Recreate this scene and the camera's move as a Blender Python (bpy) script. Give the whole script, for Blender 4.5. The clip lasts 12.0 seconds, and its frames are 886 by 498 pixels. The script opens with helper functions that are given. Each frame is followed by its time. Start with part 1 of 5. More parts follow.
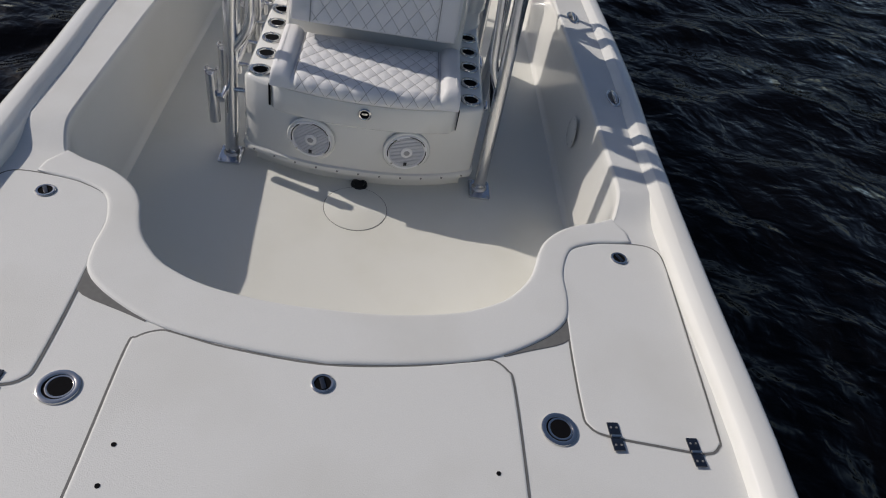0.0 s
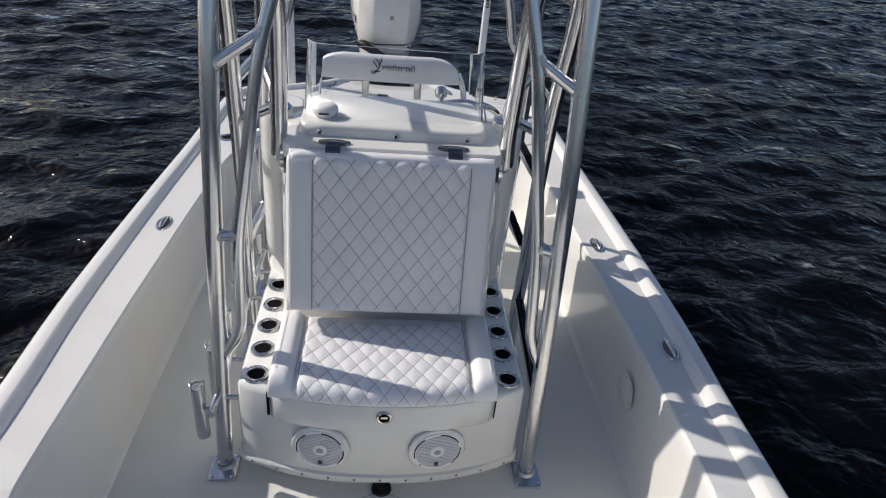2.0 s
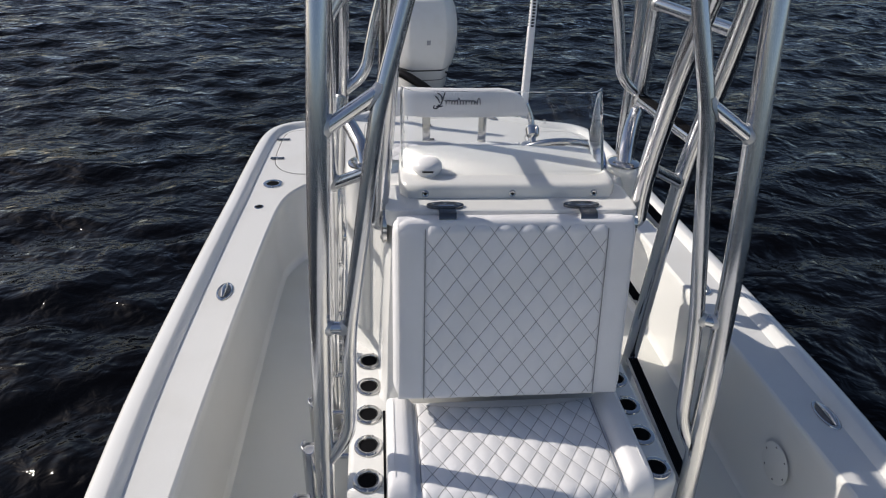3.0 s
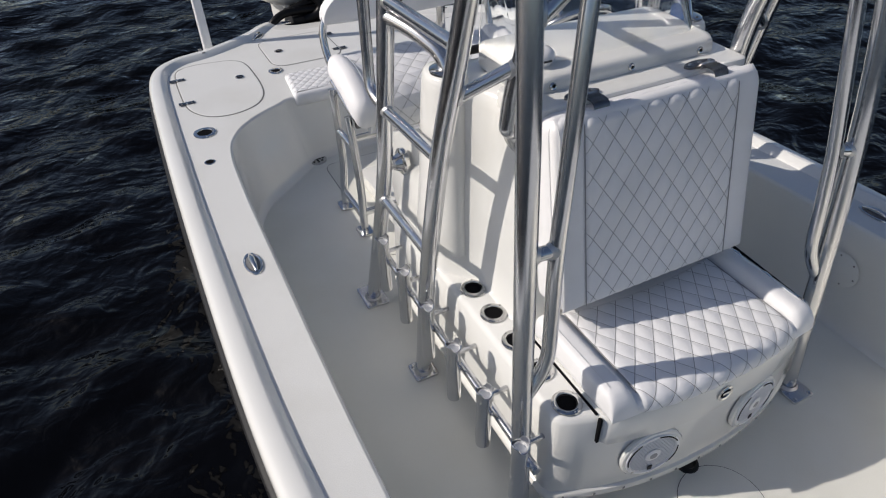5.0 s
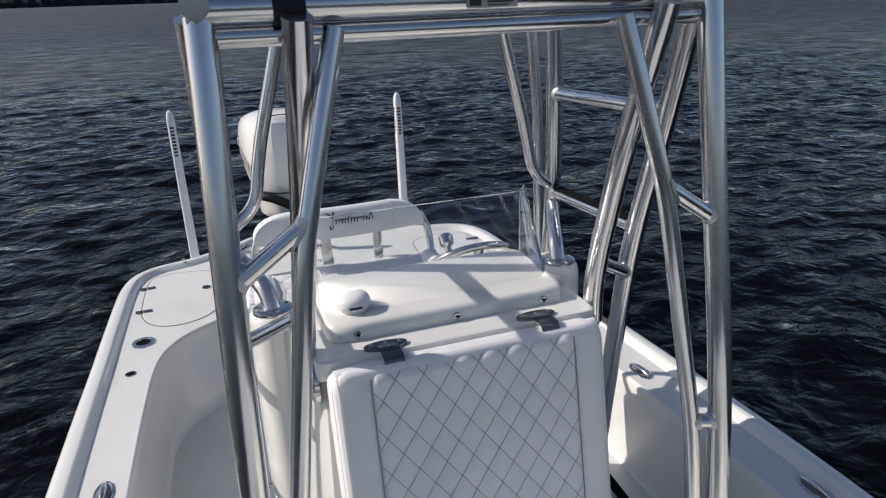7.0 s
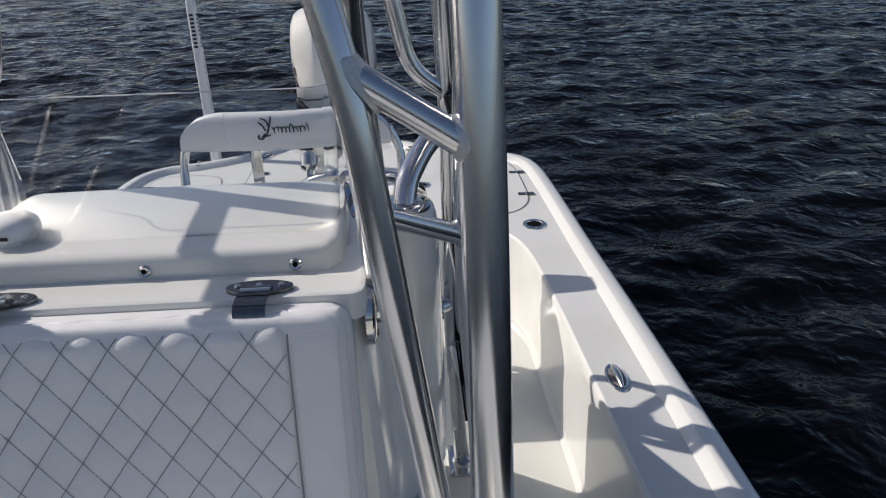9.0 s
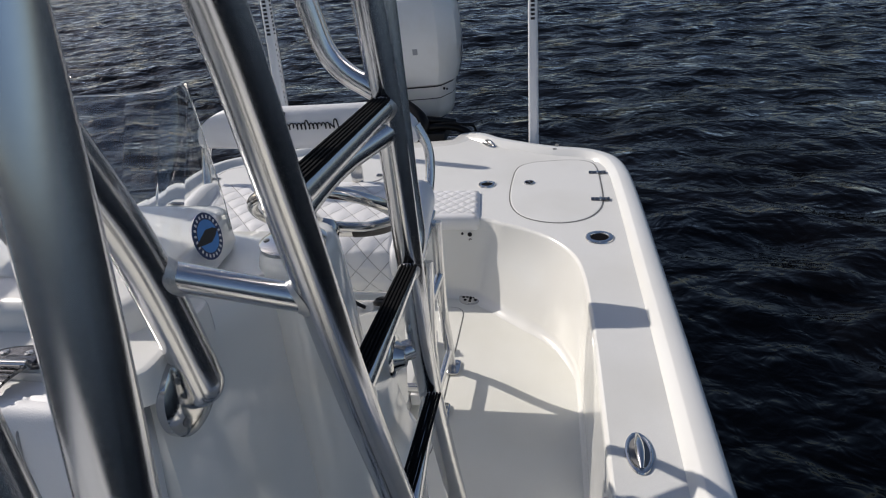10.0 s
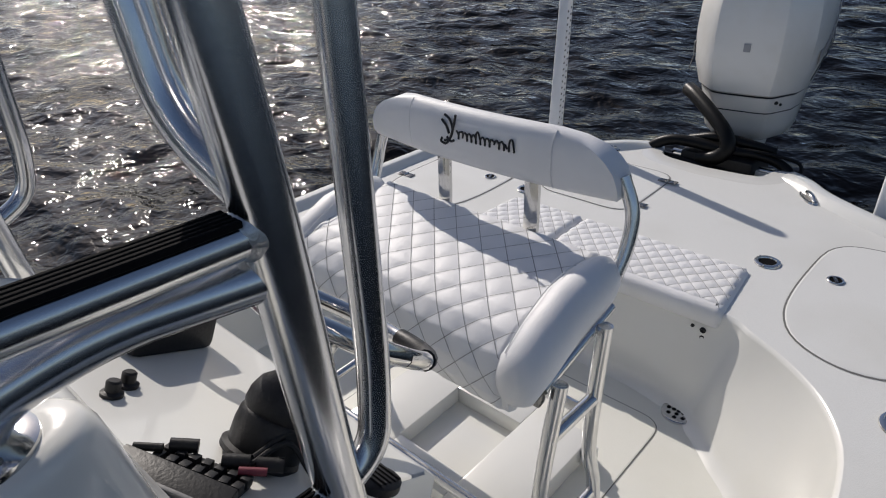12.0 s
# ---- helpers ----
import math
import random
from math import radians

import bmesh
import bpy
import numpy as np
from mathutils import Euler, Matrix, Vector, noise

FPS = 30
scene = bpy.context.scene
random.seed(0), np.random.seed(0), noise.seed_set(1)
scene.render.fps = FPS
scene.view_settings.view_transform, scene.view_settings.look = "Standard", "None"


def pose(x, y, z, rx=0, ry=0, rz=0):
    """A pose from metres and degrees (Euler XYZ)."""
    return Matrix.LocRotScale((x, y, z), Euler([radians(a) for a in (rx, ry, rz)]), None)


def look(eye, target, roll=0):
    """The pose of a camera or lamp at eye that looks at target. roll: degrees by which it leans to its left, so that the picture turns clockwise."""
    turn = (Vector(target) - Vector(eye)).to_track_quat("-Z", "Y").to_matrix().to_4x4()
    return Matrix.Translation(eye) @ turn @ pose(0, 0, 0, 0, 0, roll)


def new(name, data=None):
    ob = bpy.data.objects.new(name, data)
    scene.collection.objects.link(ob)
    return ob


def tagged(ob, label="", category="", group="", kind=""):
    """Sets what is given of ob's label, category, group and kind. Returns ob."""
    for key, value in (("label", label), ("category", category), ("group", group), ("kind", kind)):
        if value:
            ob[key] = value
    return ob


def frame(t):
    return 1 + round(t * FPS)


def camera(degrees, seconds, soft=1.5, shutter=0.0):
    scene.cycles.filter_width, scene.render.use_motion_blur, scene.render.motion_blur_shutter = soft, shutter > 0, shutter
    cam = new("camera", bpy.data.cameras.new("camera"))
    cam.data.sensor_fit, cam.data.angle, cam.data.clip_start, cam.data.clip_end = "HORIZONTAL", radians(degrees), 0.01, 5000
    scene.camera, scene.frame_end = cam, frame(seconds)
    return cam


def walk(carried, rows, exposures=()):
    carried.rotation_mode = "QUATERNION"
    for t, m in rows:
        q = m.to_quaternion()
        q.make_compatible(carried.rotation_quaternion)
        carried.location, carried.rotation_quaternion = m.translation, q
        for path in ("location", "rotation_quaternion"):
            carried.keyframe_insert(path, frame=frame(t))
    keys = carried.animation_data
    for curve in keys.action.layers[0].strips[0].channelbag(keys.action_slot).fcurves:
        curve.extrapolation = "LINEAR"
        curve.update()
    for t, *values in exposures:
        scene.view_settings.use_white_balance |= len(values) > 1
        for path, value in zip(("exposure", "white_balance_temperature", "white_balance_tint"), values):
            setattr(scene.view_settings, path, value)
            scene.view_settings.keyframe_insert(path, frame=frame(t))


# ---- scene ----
cam = camera(68.3, 12.0, soft=1.1)
PATH = [
    (0, (0.058, -2.283, 1.983), (0.301, -0.889, 0.57), 13.7),
    (0.5, (-0.007, -2.173, 2.013), (0.228, -0.68, 0.703), 10.4),
    (1, (-0.084, -2.052, 2.038), (0.139, -0.456, 0.854), 7.6),
    (1.5, (-0.031, -1.828, 2.052), (0.172, -0.171, 0.951), 5.8),
    (2, (-0.039, -1.598, 2.067), (0.157, 0.097, 1.024), 5.8),
    (2.5, (-0.203, -1.39, 2.082), (-0.006, 0.328, 1.078), 5.1),
    (3, (-0.399, -1.19, 2.042), (-0.209, 0.523, 1.027), 2.5),
    (3.2, (-0.465, -1.076, 2.023), (-0.278, 0.603, 0.952), 0.8),
    (4.8, (-1.19, -0.749, 1.937), (-0.509, 0.655, 0.686), -0.4),
    (5, (-1.262, -0.749, 1.939), (-0.574, 0.656, 0.693), -1.2),
    (5.5, (-1.376, -0.74, 1.968), (-0.653, 0.729, 0.819), -2.2),
    (6, (-1.271, -0.735, 1.982), (-0.48, 0.834, 1.026), -1.9),
    (6.5, (-0.891, -0.81, 1.988), (-0.132, 0.869, 1.21), -2.4),
    (7, (-0.525, -0.86, 1.979), (0.077, 0.902, 1.249), -1.9),
    (7.5, (-0.214, -0.772, 1.983), (0.327, 1.0, 1.23), -0.9),
    (7.7, (-0.09, -0.743, 1.984), (0.409, 1.03, 1.205), -1.2),
    (9.3, (0.596, -0.307, 1.658), (0.552, 1.469, 0.74), -2.9),
    (9.5, (0.681, -0.239, 1.646), (0.559, 1.535, 0.729), -4.0),
    (10, (0.881, -0.033, 1.635), (0.521, 1.699, 0.701), -5.4),
    (10.5, (1.011, 0.125, 1.634), (0.418, 1.785, 0.69), -4.6),
    (11, (1.059, 0.351, 1.622), (0.219, 1.89, 0.66), -3.5),
    (11.5, (1.083, 0.582, 1.604), (-0.003, 1.945, 0.623), -3.9),
    (12, (1.025, 0.849, 1.573), (-0.181, 2.103, 0.586), -3.1),
]
EXPOSURE = [(0, -0.08), (0.5, -0.04), (1.0, 0.08), (2.0, 0.40), (3.0, 0.42), (4.8, 0.28), (5.5, 0.26), (6.0, 0.34), (7.0, 0.44), (7.7, 0.44), (9.5, 0.30), (10.5, 0.32), (12, 0.17)]
walk(cam, [(t, look(eye, target, roll)) for t, eye, target, roll in PATH], [(t, e, 6780, 15) for t, e in EXPOSURE])

# ---- light ----
SUN_AZ, SUN_EL = radians(159.0), radians(35.0)
sun_dir = Vector((math.cos(SUN_AZ) * math.cos(SUN_EL), math.sin(SUN_AZ) * math.cos(SUN_EL), math.sin(SUN_EL)))
world = bpy.data.worlds.new("sky")
scene.world = world
world.use_nodes = True
wn = world.node_tree.nodes
sky = wn.new("ShaderNodeTexSky")
sky.sky_type, sky.sun_disc = "NISHITA", False
sky.sun_elevation, sky.sun_rotation = SUN_EL, math.pi / 2 - SUN_AZ
sky.air_density, sky.dust_density, sky.ozone_density = 1.0, 1.5, 4.0
# thin haze takes some of the blue out of the sky
pale = wn.new("ShaderNodeHueSaturation")
pale.inputs["Saturation"].default_value = 0.95
world.node_tree.links.new(sky.outputs[0], pale.inputs["Color"])
world.node_tree.links.new(pale.outputs[0], wn["Background"].inputs[0])
wn["Background"].inputs[1].default_value = 0.070
sun = new("sun", bpy.data.lights.new("sun", "SUN"))
sun.data.energy, sun.data.angle, sun.data.color = 2.9, radians(0.55), (1.0, 0.972, 0.90)
sun.matrix_world = look((0, 0, 0), -sun_dir)
scene.view_settings.exposure = 0.0


# ---- materials ----
def material(name, color, rough=0.5, metal=0.0, grain=0.0, grain_scale=60.0, bump=0.0, bump_scale=200.0, coat=0.0,
             spots=None, spot_scale=3.0, spec=0.5, rough_var=0.0, stretch=(1, 1, 1)):
    """A principled surface with grain at one scale, stains at a larger one, and fine relief."""
    m = bpy.data.materials.new(name)
    m.use_nodes = True
    n, l = m.node_tree.nodes, m.node_tree.links
    b = n["Principled BSDF"]
    b.inputs["Base Color"].default_value = (*color, 1)
    b.inputs["Roughness"].default_value = rough
    b.inputs["Metallic"].default_value = metal
    b.inputs["Specular IOR Level"].default_value = spec
    b.inputs["Coat Weight"].default_value = coat
    b.inputs["Coat Roughness"].default_value = 0.06
    tc = n.new("ShaderNodeTexCoord")
    mp = n.new("ShaderNodeMapping")
    mp.inputs["Scale"].default_value = stretch
    l.new(tc.outputs["Object"], mp.inputs[0])

    def tex(scale, detail=4.0):
        t = n.new("ShaderNodeTexNoise")
        t.inputs["Scale"].default_value, t.inputs["Detail"].default_value = scale, detail
        l.new(mp.outputs[0], t.inputs["Vector"])
        return t

    last = None
    if grain:
        t = tex(grain_scale)
        mix = n.new("ShaderNodeMix")
        mix.data_type = "RGBA"
        mix.inputs[6].default_value = (*[c * (1 - grain) for c in color], 1)
        mix.inputs[7].default_value = (*[min(1, c * (1 + grain)) for c in color], 1)
        l.new(t.outputs["Fac"], mix.inputs[0])
        last = mix.outputs[2]
    if spots:
        t = tex(spot_scale, 6.0)
        ramp = n.new("ShaderNodeMapRange")
        ramp.inputs[1].default_value, ramp.inputs[2].default_value = 0.48, 0.75
        l.new(t.outputs["Fac"], ramp.inputs[0])
        mix = n.new("ShaderNodeMix")
        mix.data_type = "RGBA"
        mix.inputs[6].default_value = (*color, 1)
        mix.inputs[7].default_value = (*spots, 1)
        l.new(ramp.outputs[0], mix.inputs[0])
        if last:
            l.new(last, mix.inputs[6])
        last = mix.outputs[2]
    if last:
        l.new(last, b.inputs["Base Color"])
    if rough_var:
        t = tex(7.0, 5.0)
        ramp = n.new("ShaderNodeMapRange")
        ramp.inputs[3].default_value, ramp.inputs[4].default_value = max(0.02, rough - rough_var), rough + rough_var
        l.new(t.outputs["Fac"], ramp.inputs[0])
        l.new(ramp.outputs[0], b.inputs["Roughness"])
    if bump:
        t = tex(bump_scale, 3.0)
        bp = n.new("ShaderNodeBump")
        bp.inputs["Strength"].default_value, bp.inputs["Distance"].default_value = bump, 0.002
        l.new(t.outputs["Fac"], bp.inputs["Height"])
        l.new(bp.outputs[0], b.inputs["Normal"])
    return m


GEL = material("gelcoat", (0.73, 0.73, 0.70), 0.2, grain=0.015, grain_scale=9, coat=0.5, spots=(0.70, 0.69, 0.645), spot_scale=1.6, rough_var=0.08)
NONSKID = material("nonskid", (0.675, 0.68, 0.66), 0.62, grain=0.05, grain_scale=260, bump=0.32, bump_scale=330, spots=(0.615, 0.615, 0.585), spot_scale=2.3)
FLOOR = material("floor_gelcoat", (0.72, 0.72, 0.67), 0.5, grain=0.04, grain_scale=240, bump=0.3, bump_scale=380, spots=(0.66, 0.655, 0.59), spot_scale=1.9)
VINYL = material("vinyl", (0.77, 0.77, 0.775), 0.5, grain=0.03, grain_scale=40, bump=0.3, bump_scale=520, spots=(0.71, 0.71, 0.705), spot_scale=5)
PIPING = material("piping", (0.68, 0.68, 0.68), 0.5, grain=0.05)
THREAD = material("thread", (0.315, 0.315, 0.315), 0.8, grain=0.2, grain_scale=300)
ALU = material("brushed_aluminium", (0.62, 0.625, 0.635), 0.19, 1.0, grain=0.05, grain_scale=14, rough_var=0.06)
WELD = material("weld_bead", (0.55, 0.555, 0.56), 0.42, 1.0, grain=0.2, grain_scale=200, bump=0.6, bump_scale=260)
CHROME = material("stainless", (0.60, 0.595, 0.58), 0.11, 1.0, grain=0.04, grain_scale=50, rough_var=0.06)
HOSE = material("black_hose", (0.004, 0.004, 0.0045), 0.38, spec=0.2, grain=0.2, grain_scale=60, bump=0.2, bump_scale=160)
# Dark of the added horizon ring, matched to the far water.
HORIZON_DARK = material("horizon_dark", (0.02, 0.026, 0.03), 0.9, grain=0.5, grain_scale=0.05, spec=0.1)
# A darker stainless: the dark surroundings it mirrors are put into its colour.
STEEL = material("steel_dark_reflection", (0.16, 0.16, 0.165), 0.22, 1.0, grain=0.25, grain_scale=60, rough_var=0.1)
BLACK = material("black_rubber", (0.012, 0.012, 0.013), 0.45, spec=0.3, grain=0.25, grain_scale=80, bump=0.3, bump_scale=200)
TREAD = material("black_tread", (0.006, 0.006, 0.007), 0.85, spec=0.08, grain=0.3, grain_scale=150, bump=0.6, bump_scale=300)
# Flat black for holes and gaps left uncut: the shade inside is its colour.
DARK = material("hole_and_gap_shade", (0.006, 0.006, 0.007), 0.8, grain=0.2, spec=0.05)
# Gaps round hatches; also the painted shade of the finger notches.
GASKET = material("gap_and_notch_shade", (0.14, 0.14, 0.135), 0.8, grain=0.25, grain_scale=60)
ENGINE = material("engine_paint", (0.80, 0.79, 0.755), 0.25, grain=0.02, grain_scale=8, coat=0.4, spots=(0.74, 0.72, 0.66), spot_scale=5)
INK = material("black_ink", (0.012, 0.012, 0.015), 0.5, grain=0.15)
GREY_INK = material("grey_ink", (0.33, 0.33, 0.34), 0.5, grain=0.1)
PLASTIC = material("white_plastic", (0.80, 0.80, 0.80), 0.35, grain=0.02)
CONE = material("speaker_cone", (0.50, 0.51, 0.535), 0.6, grain=0.08, grain_scale=120)
GRILLE = material("speaker_grille", (0.62, 0.63, 0.66), 0.5, grain=0.06, grain_scale=120)
BLUE = material("blue_print", (0.05, 0.25, 0.62), 0.4, grain=0.1)
NAVY = material("navy_print", (0.008, 0.03, 0.10), 0.4, grain=0.1)
RED = material("red_plastic", (0.14, 0.015, 0.03), 0.5, grain=0.1)
GREY = material("grey_plastic", (0.17, 0.17, 0.17), 0.5, grain=0.15, grain_scale=90, bump=0.2)

GLASS = bpy.data.materials.new("clear_acrylic")
GLASS.use_nodes = True
gb = GLASS.node_tree.nodes["Principled BSDF"]
gb.inputs["Transmission Weight"].default_value, gb.inputs["Roughness"].default_value, gb.inputs["IOR"].default_value = 1.0, 0.02, 1.49
gb.inputs["Base Color"].default_value = (0.97, 0.985, 0.985, 1)

WATER = bpy.data.materials.new("dark_water")
WATER.use_nodes = True
n, l = WATER.node_tree.nodes, WATER.node_tree.links
n.remove(n["Principled BSDF"])
tc = n.new("ShaderNodeTexCoord")
previous = None
for scale, strength, dist, stretch in ((0.22, 1.0, 0.40, (1, 1.5, 1)), (0.8, 1.0, 0.15, (1, 1.4, 1)), (3.2, 1.0, 0.062, (1, 1.3, 1)), (10.0, 1.0, 0.014, (1, 1.15, 1))):
    mp = n.new("ShaderNodeMapping")
    mp.inputs["Scale"].default_value = stretch
    mp.inputs["Rotation"].default_value = (0, 0, radians(25))
    l.new(tc.outputs["Object"], mp.inputs[0])
    t = n.new("ShaderNodeTexNoise")
    t.inputs["Scale"].default_value, t.inputs["Detail"].default_value, t.inputs["Distortion"].default_value = scale, 2.0, 0.5
    l.new(mp.outputs[0], t.inputs["Vector"])
    bp = n.new("ShaderNodeBump")
    bp.inputs["Strength"].default_value, bp.inputs["Distance"].default_value = strength, dist
    l.new(t.outputs["Fac"], bp.inputs["Height"])
    if previous:
        l.new(previous, bp.inputs["Normal"])
    previous = bp.outputs[0]
deep, gloss, fres, mixer = n.new("ShaderNodeBsdfDiffuse"), n.new("ShaderNodeBsdfGlossy"), n.new("ShaderNodeFresnel"), n.new("ShaderNodeMixShader")
deep.inputs["Color"].default_value = (0.0016, 0.0016, 0.0021, 1)
gloss.inputs["Roughness"].default_value, fres.inputs["IOR"].default_value = 0.075, 1.30
# a choppy surface hides its steepest glancing facets, so its gloss stays well under a mirror's
cap = n.new("ShaderNodeMath")
cap.operation = "DIVIDE"
rise = n.new("ShaderNodeMath")
rise.operation = "MULTIPLY_ADD"
rise.inputs[1].default_value, rise.inputs[2].default_value = 1.2, 1.0
l.new(fres.outputs[0], rise.inputs[0])
l.new(rise.outputs[0], cap.inputs[1])
# far off, the waves are too small to tell apart and only roughen the surface
far = n.new("ShaderNodeVectorMath")
far.operation = "LENGTH"
l.new(tc.outputs["Object"], far.inputs[0])
for goal, near_v, far_v in ((gloss.inputs["Roughness"], 0.075, 0.42), (rise.inputs[1], 0.4, 2.8)):
    mr = n.new("ShaderNodeMapRange")
    mr.inputs["From Min"].default_value, mr.inputs["From Max"].default_value = 18.0, 75.0
    mr.inputs["To Min"].default_value, mr.inputs["To Max"].default_value = near_v, far_v
    l.new(far.outputs["Value"], mr.inputs["Value"])
    l.new(mr.outputs[0], goal)
l.new(previous, gloss.inputs["Normal"])
l.new(previous, fres.inputs["Normal"])
# calm patches between the ripples keep the gloss low from above and raise it along the surface
steep, lift = n.new("ShaderNodeMath"), n.new("ShaderNodeMath")
steep.operation, lift.operation = "POWER", "MULTIPLY"
steep.inputs[1].default_value, lift.inputs[1].default_value = 1.18, 1.40
l.new(fres.outputs[0], steep.inputs[0])
l.new(steep.outputs[0], lift.inputs[0])
l.new(lift.outputs[0], cap.inputs[0])
# light breaths of wind make the gloss uneven
wind, span, uneven = n.new("ShaderNodeTexNoise"), n.new("ShaderNodeMapRange"), n.new("ShaderNodeMath")
wind.inputs["Scale"].default_value, wind.inputs["Detail"].default_value = 0.9, 5.0
span.inputs["From Min"].default_value, span.inputs["From Max"].default_value = 0.3, 0.7
span.inputs["To Min"].default_value, span.inputs["To Max"].default_value = 0.72, 1.3
uneven.operation = "MULTIPLY"
l.new(mp.outputs[0], wind.inputs["Vector"])
l.new(wind.outputs["Fac"], span.inputs["Value"])
l.new(cap.outputs[0], uneven.inputs[0])
l.new(span.outputs[0], uneven.inputs[1])
l.new(uneven.outputs[0], mixer.inputs[0])
l.new(deep.outputs[0], mixer.inputs[1])
l.new(gloss.outputs[0], mixer.inputs[2])
l.new(mixer.outputs[0], n["Material Output"].inputs["Surface"])


# ---- mesh helpers ----
from mathutils.geometry import delaunay_2d_cdt

def thing(name, at=(0, 0, 0), label="", category="", group=""):
    ob = new(name)
    ob.location = at
    ob.empty_display_size = 0.05
    return tagged(ob, label, category, group)


def base_of(ob):
    p = Vector((0, 0, 0))
    while ob:
        p += ob.location
        ob = ob.parent
    return p


def part(name, bm, mat, parent=None, label="", smooth=True, angle=40.0):
    """Links a bmesh, in world places, as one mesh under a thing or a part."""
    if parent:
        bmesh.ops.translate(bm, verts=bm.verts, vec=-base_of(parent))
    bmesh.ops.recalc_face_normals(bm, faces=bm.faces)
    if smooth:
        for f in bm.faces:
            f.smooth = True
        lim = radians(angle)
        for e in bm.edges:
            if len(e.link_faces) == 2 and e.calc_face_angle(0.0) > lim:
                e.smooth = False
    me = bpy.data.meshes.new(name)
    bm.to_mesh(me)
    bm.free()
    for m in mat if isinstance(mat, (list, tuple)) else [mat]:
        me.materials.append(m)
    ob = new(name, me)
    if parent:
        ob.parent = parent
    if label:
        tagged(ob, label)
    return ob


def structure(ob, label, category):
    return tagged(ob, label, category, kind="structure")


def catmull(pts, k=6, closed=False):
    """A smooth line through points."""
    P = [Vector(p) for p in pts]
    out, N = [], len(P)
    for i in range(N if closed else N - 1):
        p0, p1 = P[i - 1] if (closed or i) else P[0] * 2 - P[1], P[i]
        p2 = P[(i + 1) % N]
        p3 = P[(i + 2) % N] if (closed or i + 2 < N) else P[-1] * 2 - P[-2]
        for j in range(k):
            t = j / k
            out.append(0.5 * (2 * p1 + (p2 - p0) * t + (2 * p0 - 5 * p1 + 4 * p2 - p3) * t * t + (3 * p1 - p0 - 3 * p2 + p3) * t ** 3))
    if not closed:
        out.append(P[-1])
    return out


def bent(pts, r, k=6):
    """A line whose corners are rounded with radius about r."""
    P = [Vector(p) for p in pts]
    out = [P[0]]
    for a, c, d in zip(P, P[1:], P[2:]):
        u, v = (a - c), (d - c)
        w = min(r, u.length * 0.48, v.length * 0.48)
        s, e = c + u.normalized() * w, c + v.normalized() * w
        for j in range(k + 1):
            t = j / k
            out.append(s * (1 - t) ** 2 + c * 2 * t * (1 - t) + e * t * t)
    out.append(P[-1])
    return out


def rounded(pts, r, k=5):
    """A closed 2D outline with its corners rounded."""
    P = [Vector(p) for p in pts]
    out, N = [], len(P)
    for i in range(N):
        a, c, d = P[i - 1], P[i], P[(i + 1) % N]
        u, v = a - c, d - c
        w = min(r, u.length * 0.48, v.length * 0.48)
        s, e = c + u.normalized() * w, c + v.normalized() * w
        for j in range(k + 1):
            t = j / k
            out.append(s * (1 - t) ** 2 + c * 2 * t * (1 - t) + e * t * t)
    return out


def loft(rings, cap0=True, cap1=True, closed=True, bm=None):
    """Skins rings of equal length."""
    bm = bm or bmesh.new()
    R = [[bm.verts.new(p) for p in ring] for ring in rings]
    N = len(R[0])
    for a, c in zip(R, R[1:]):
        for i in range(N if closed else N - 1):
            bm.faces.new((a[i], a[(i + 1) % N], c[(i + 1) % N], c[i]))
    if cap0:
        bm.faces.new(R[0])
    if cap1:
        bm.faces.new(R[-1])
    return bm


def tube(pts, r, seg=14, bm=None, squash=1.0):
    """A round bar along a line."""
    P = [Vector(p) for p in pts]
    P = [p for i, p in enumerate(P) if i == 0 or (p - P[i - 1]).length > 1e-5]
    rings, up = [], None
    for i, p in enumerate(P):
        d = (P[min(i + 1, len(P) - 1)] - P[max(i - 1, 0)]).normalized()
        if up is None:
            up = d.orthogonal().normalized()
        up = (up - d * up.dot(d)).normalized()
        side = d.cross(up)
        rad = r(i / (len(P) - 1)) if callable(r) else r
        rings.append([p + up * (rad * math.cos(a)) + side * (rad * squash * math.sin(a)) for a in (2 * math.pi * j / seg for j in range(seg))])
    return loft(rings, bm=bm)


def lathe(profile, at=(0, 0, 0), seg=24, m=None, bm=None, caps=True):
    """Turns (radius, height) round z, then lays it by the matrix m."""
    bm = bm or bmesh.new()
    m = m or Matrix.Translation(at)
    rings = [[m @ Vector((r * math.cos(a), r * math.sin(a), z)) for a in (2 * math.pi * j / seg for j in range(seg))] for r, z in profile]
    return loft(rings, caps, caps, bm=bm)


def box(size, m, bevel=0.0, bm=None, seg=2):
    """A box with eased edges, laid by the matrix m."""
    b2 = bmesh.new()
    bmesh.ops.create_cube(b2, size=1.0)
    bmesh.ops.scale(b2, vec=size, verts=b2.verts)
    if bevel:
        bmesh.ops.bevel(b2, geom=b2.edges, offset=bevel, segments=seg, profile=0.6, affect="EDGES")
    bmesh.ops.transform(b2, matrix=m, verts=b2.verts)
    if bm is None:
        return b2
    add(bm, b2)
    return bm


def add(bm, other):
    vs = {v: bm.verts.new(v.co) for v in other.verts}
    for f in other.faces:
        bm.faces.new([vs[v] for v in f.verts])
    other.free()


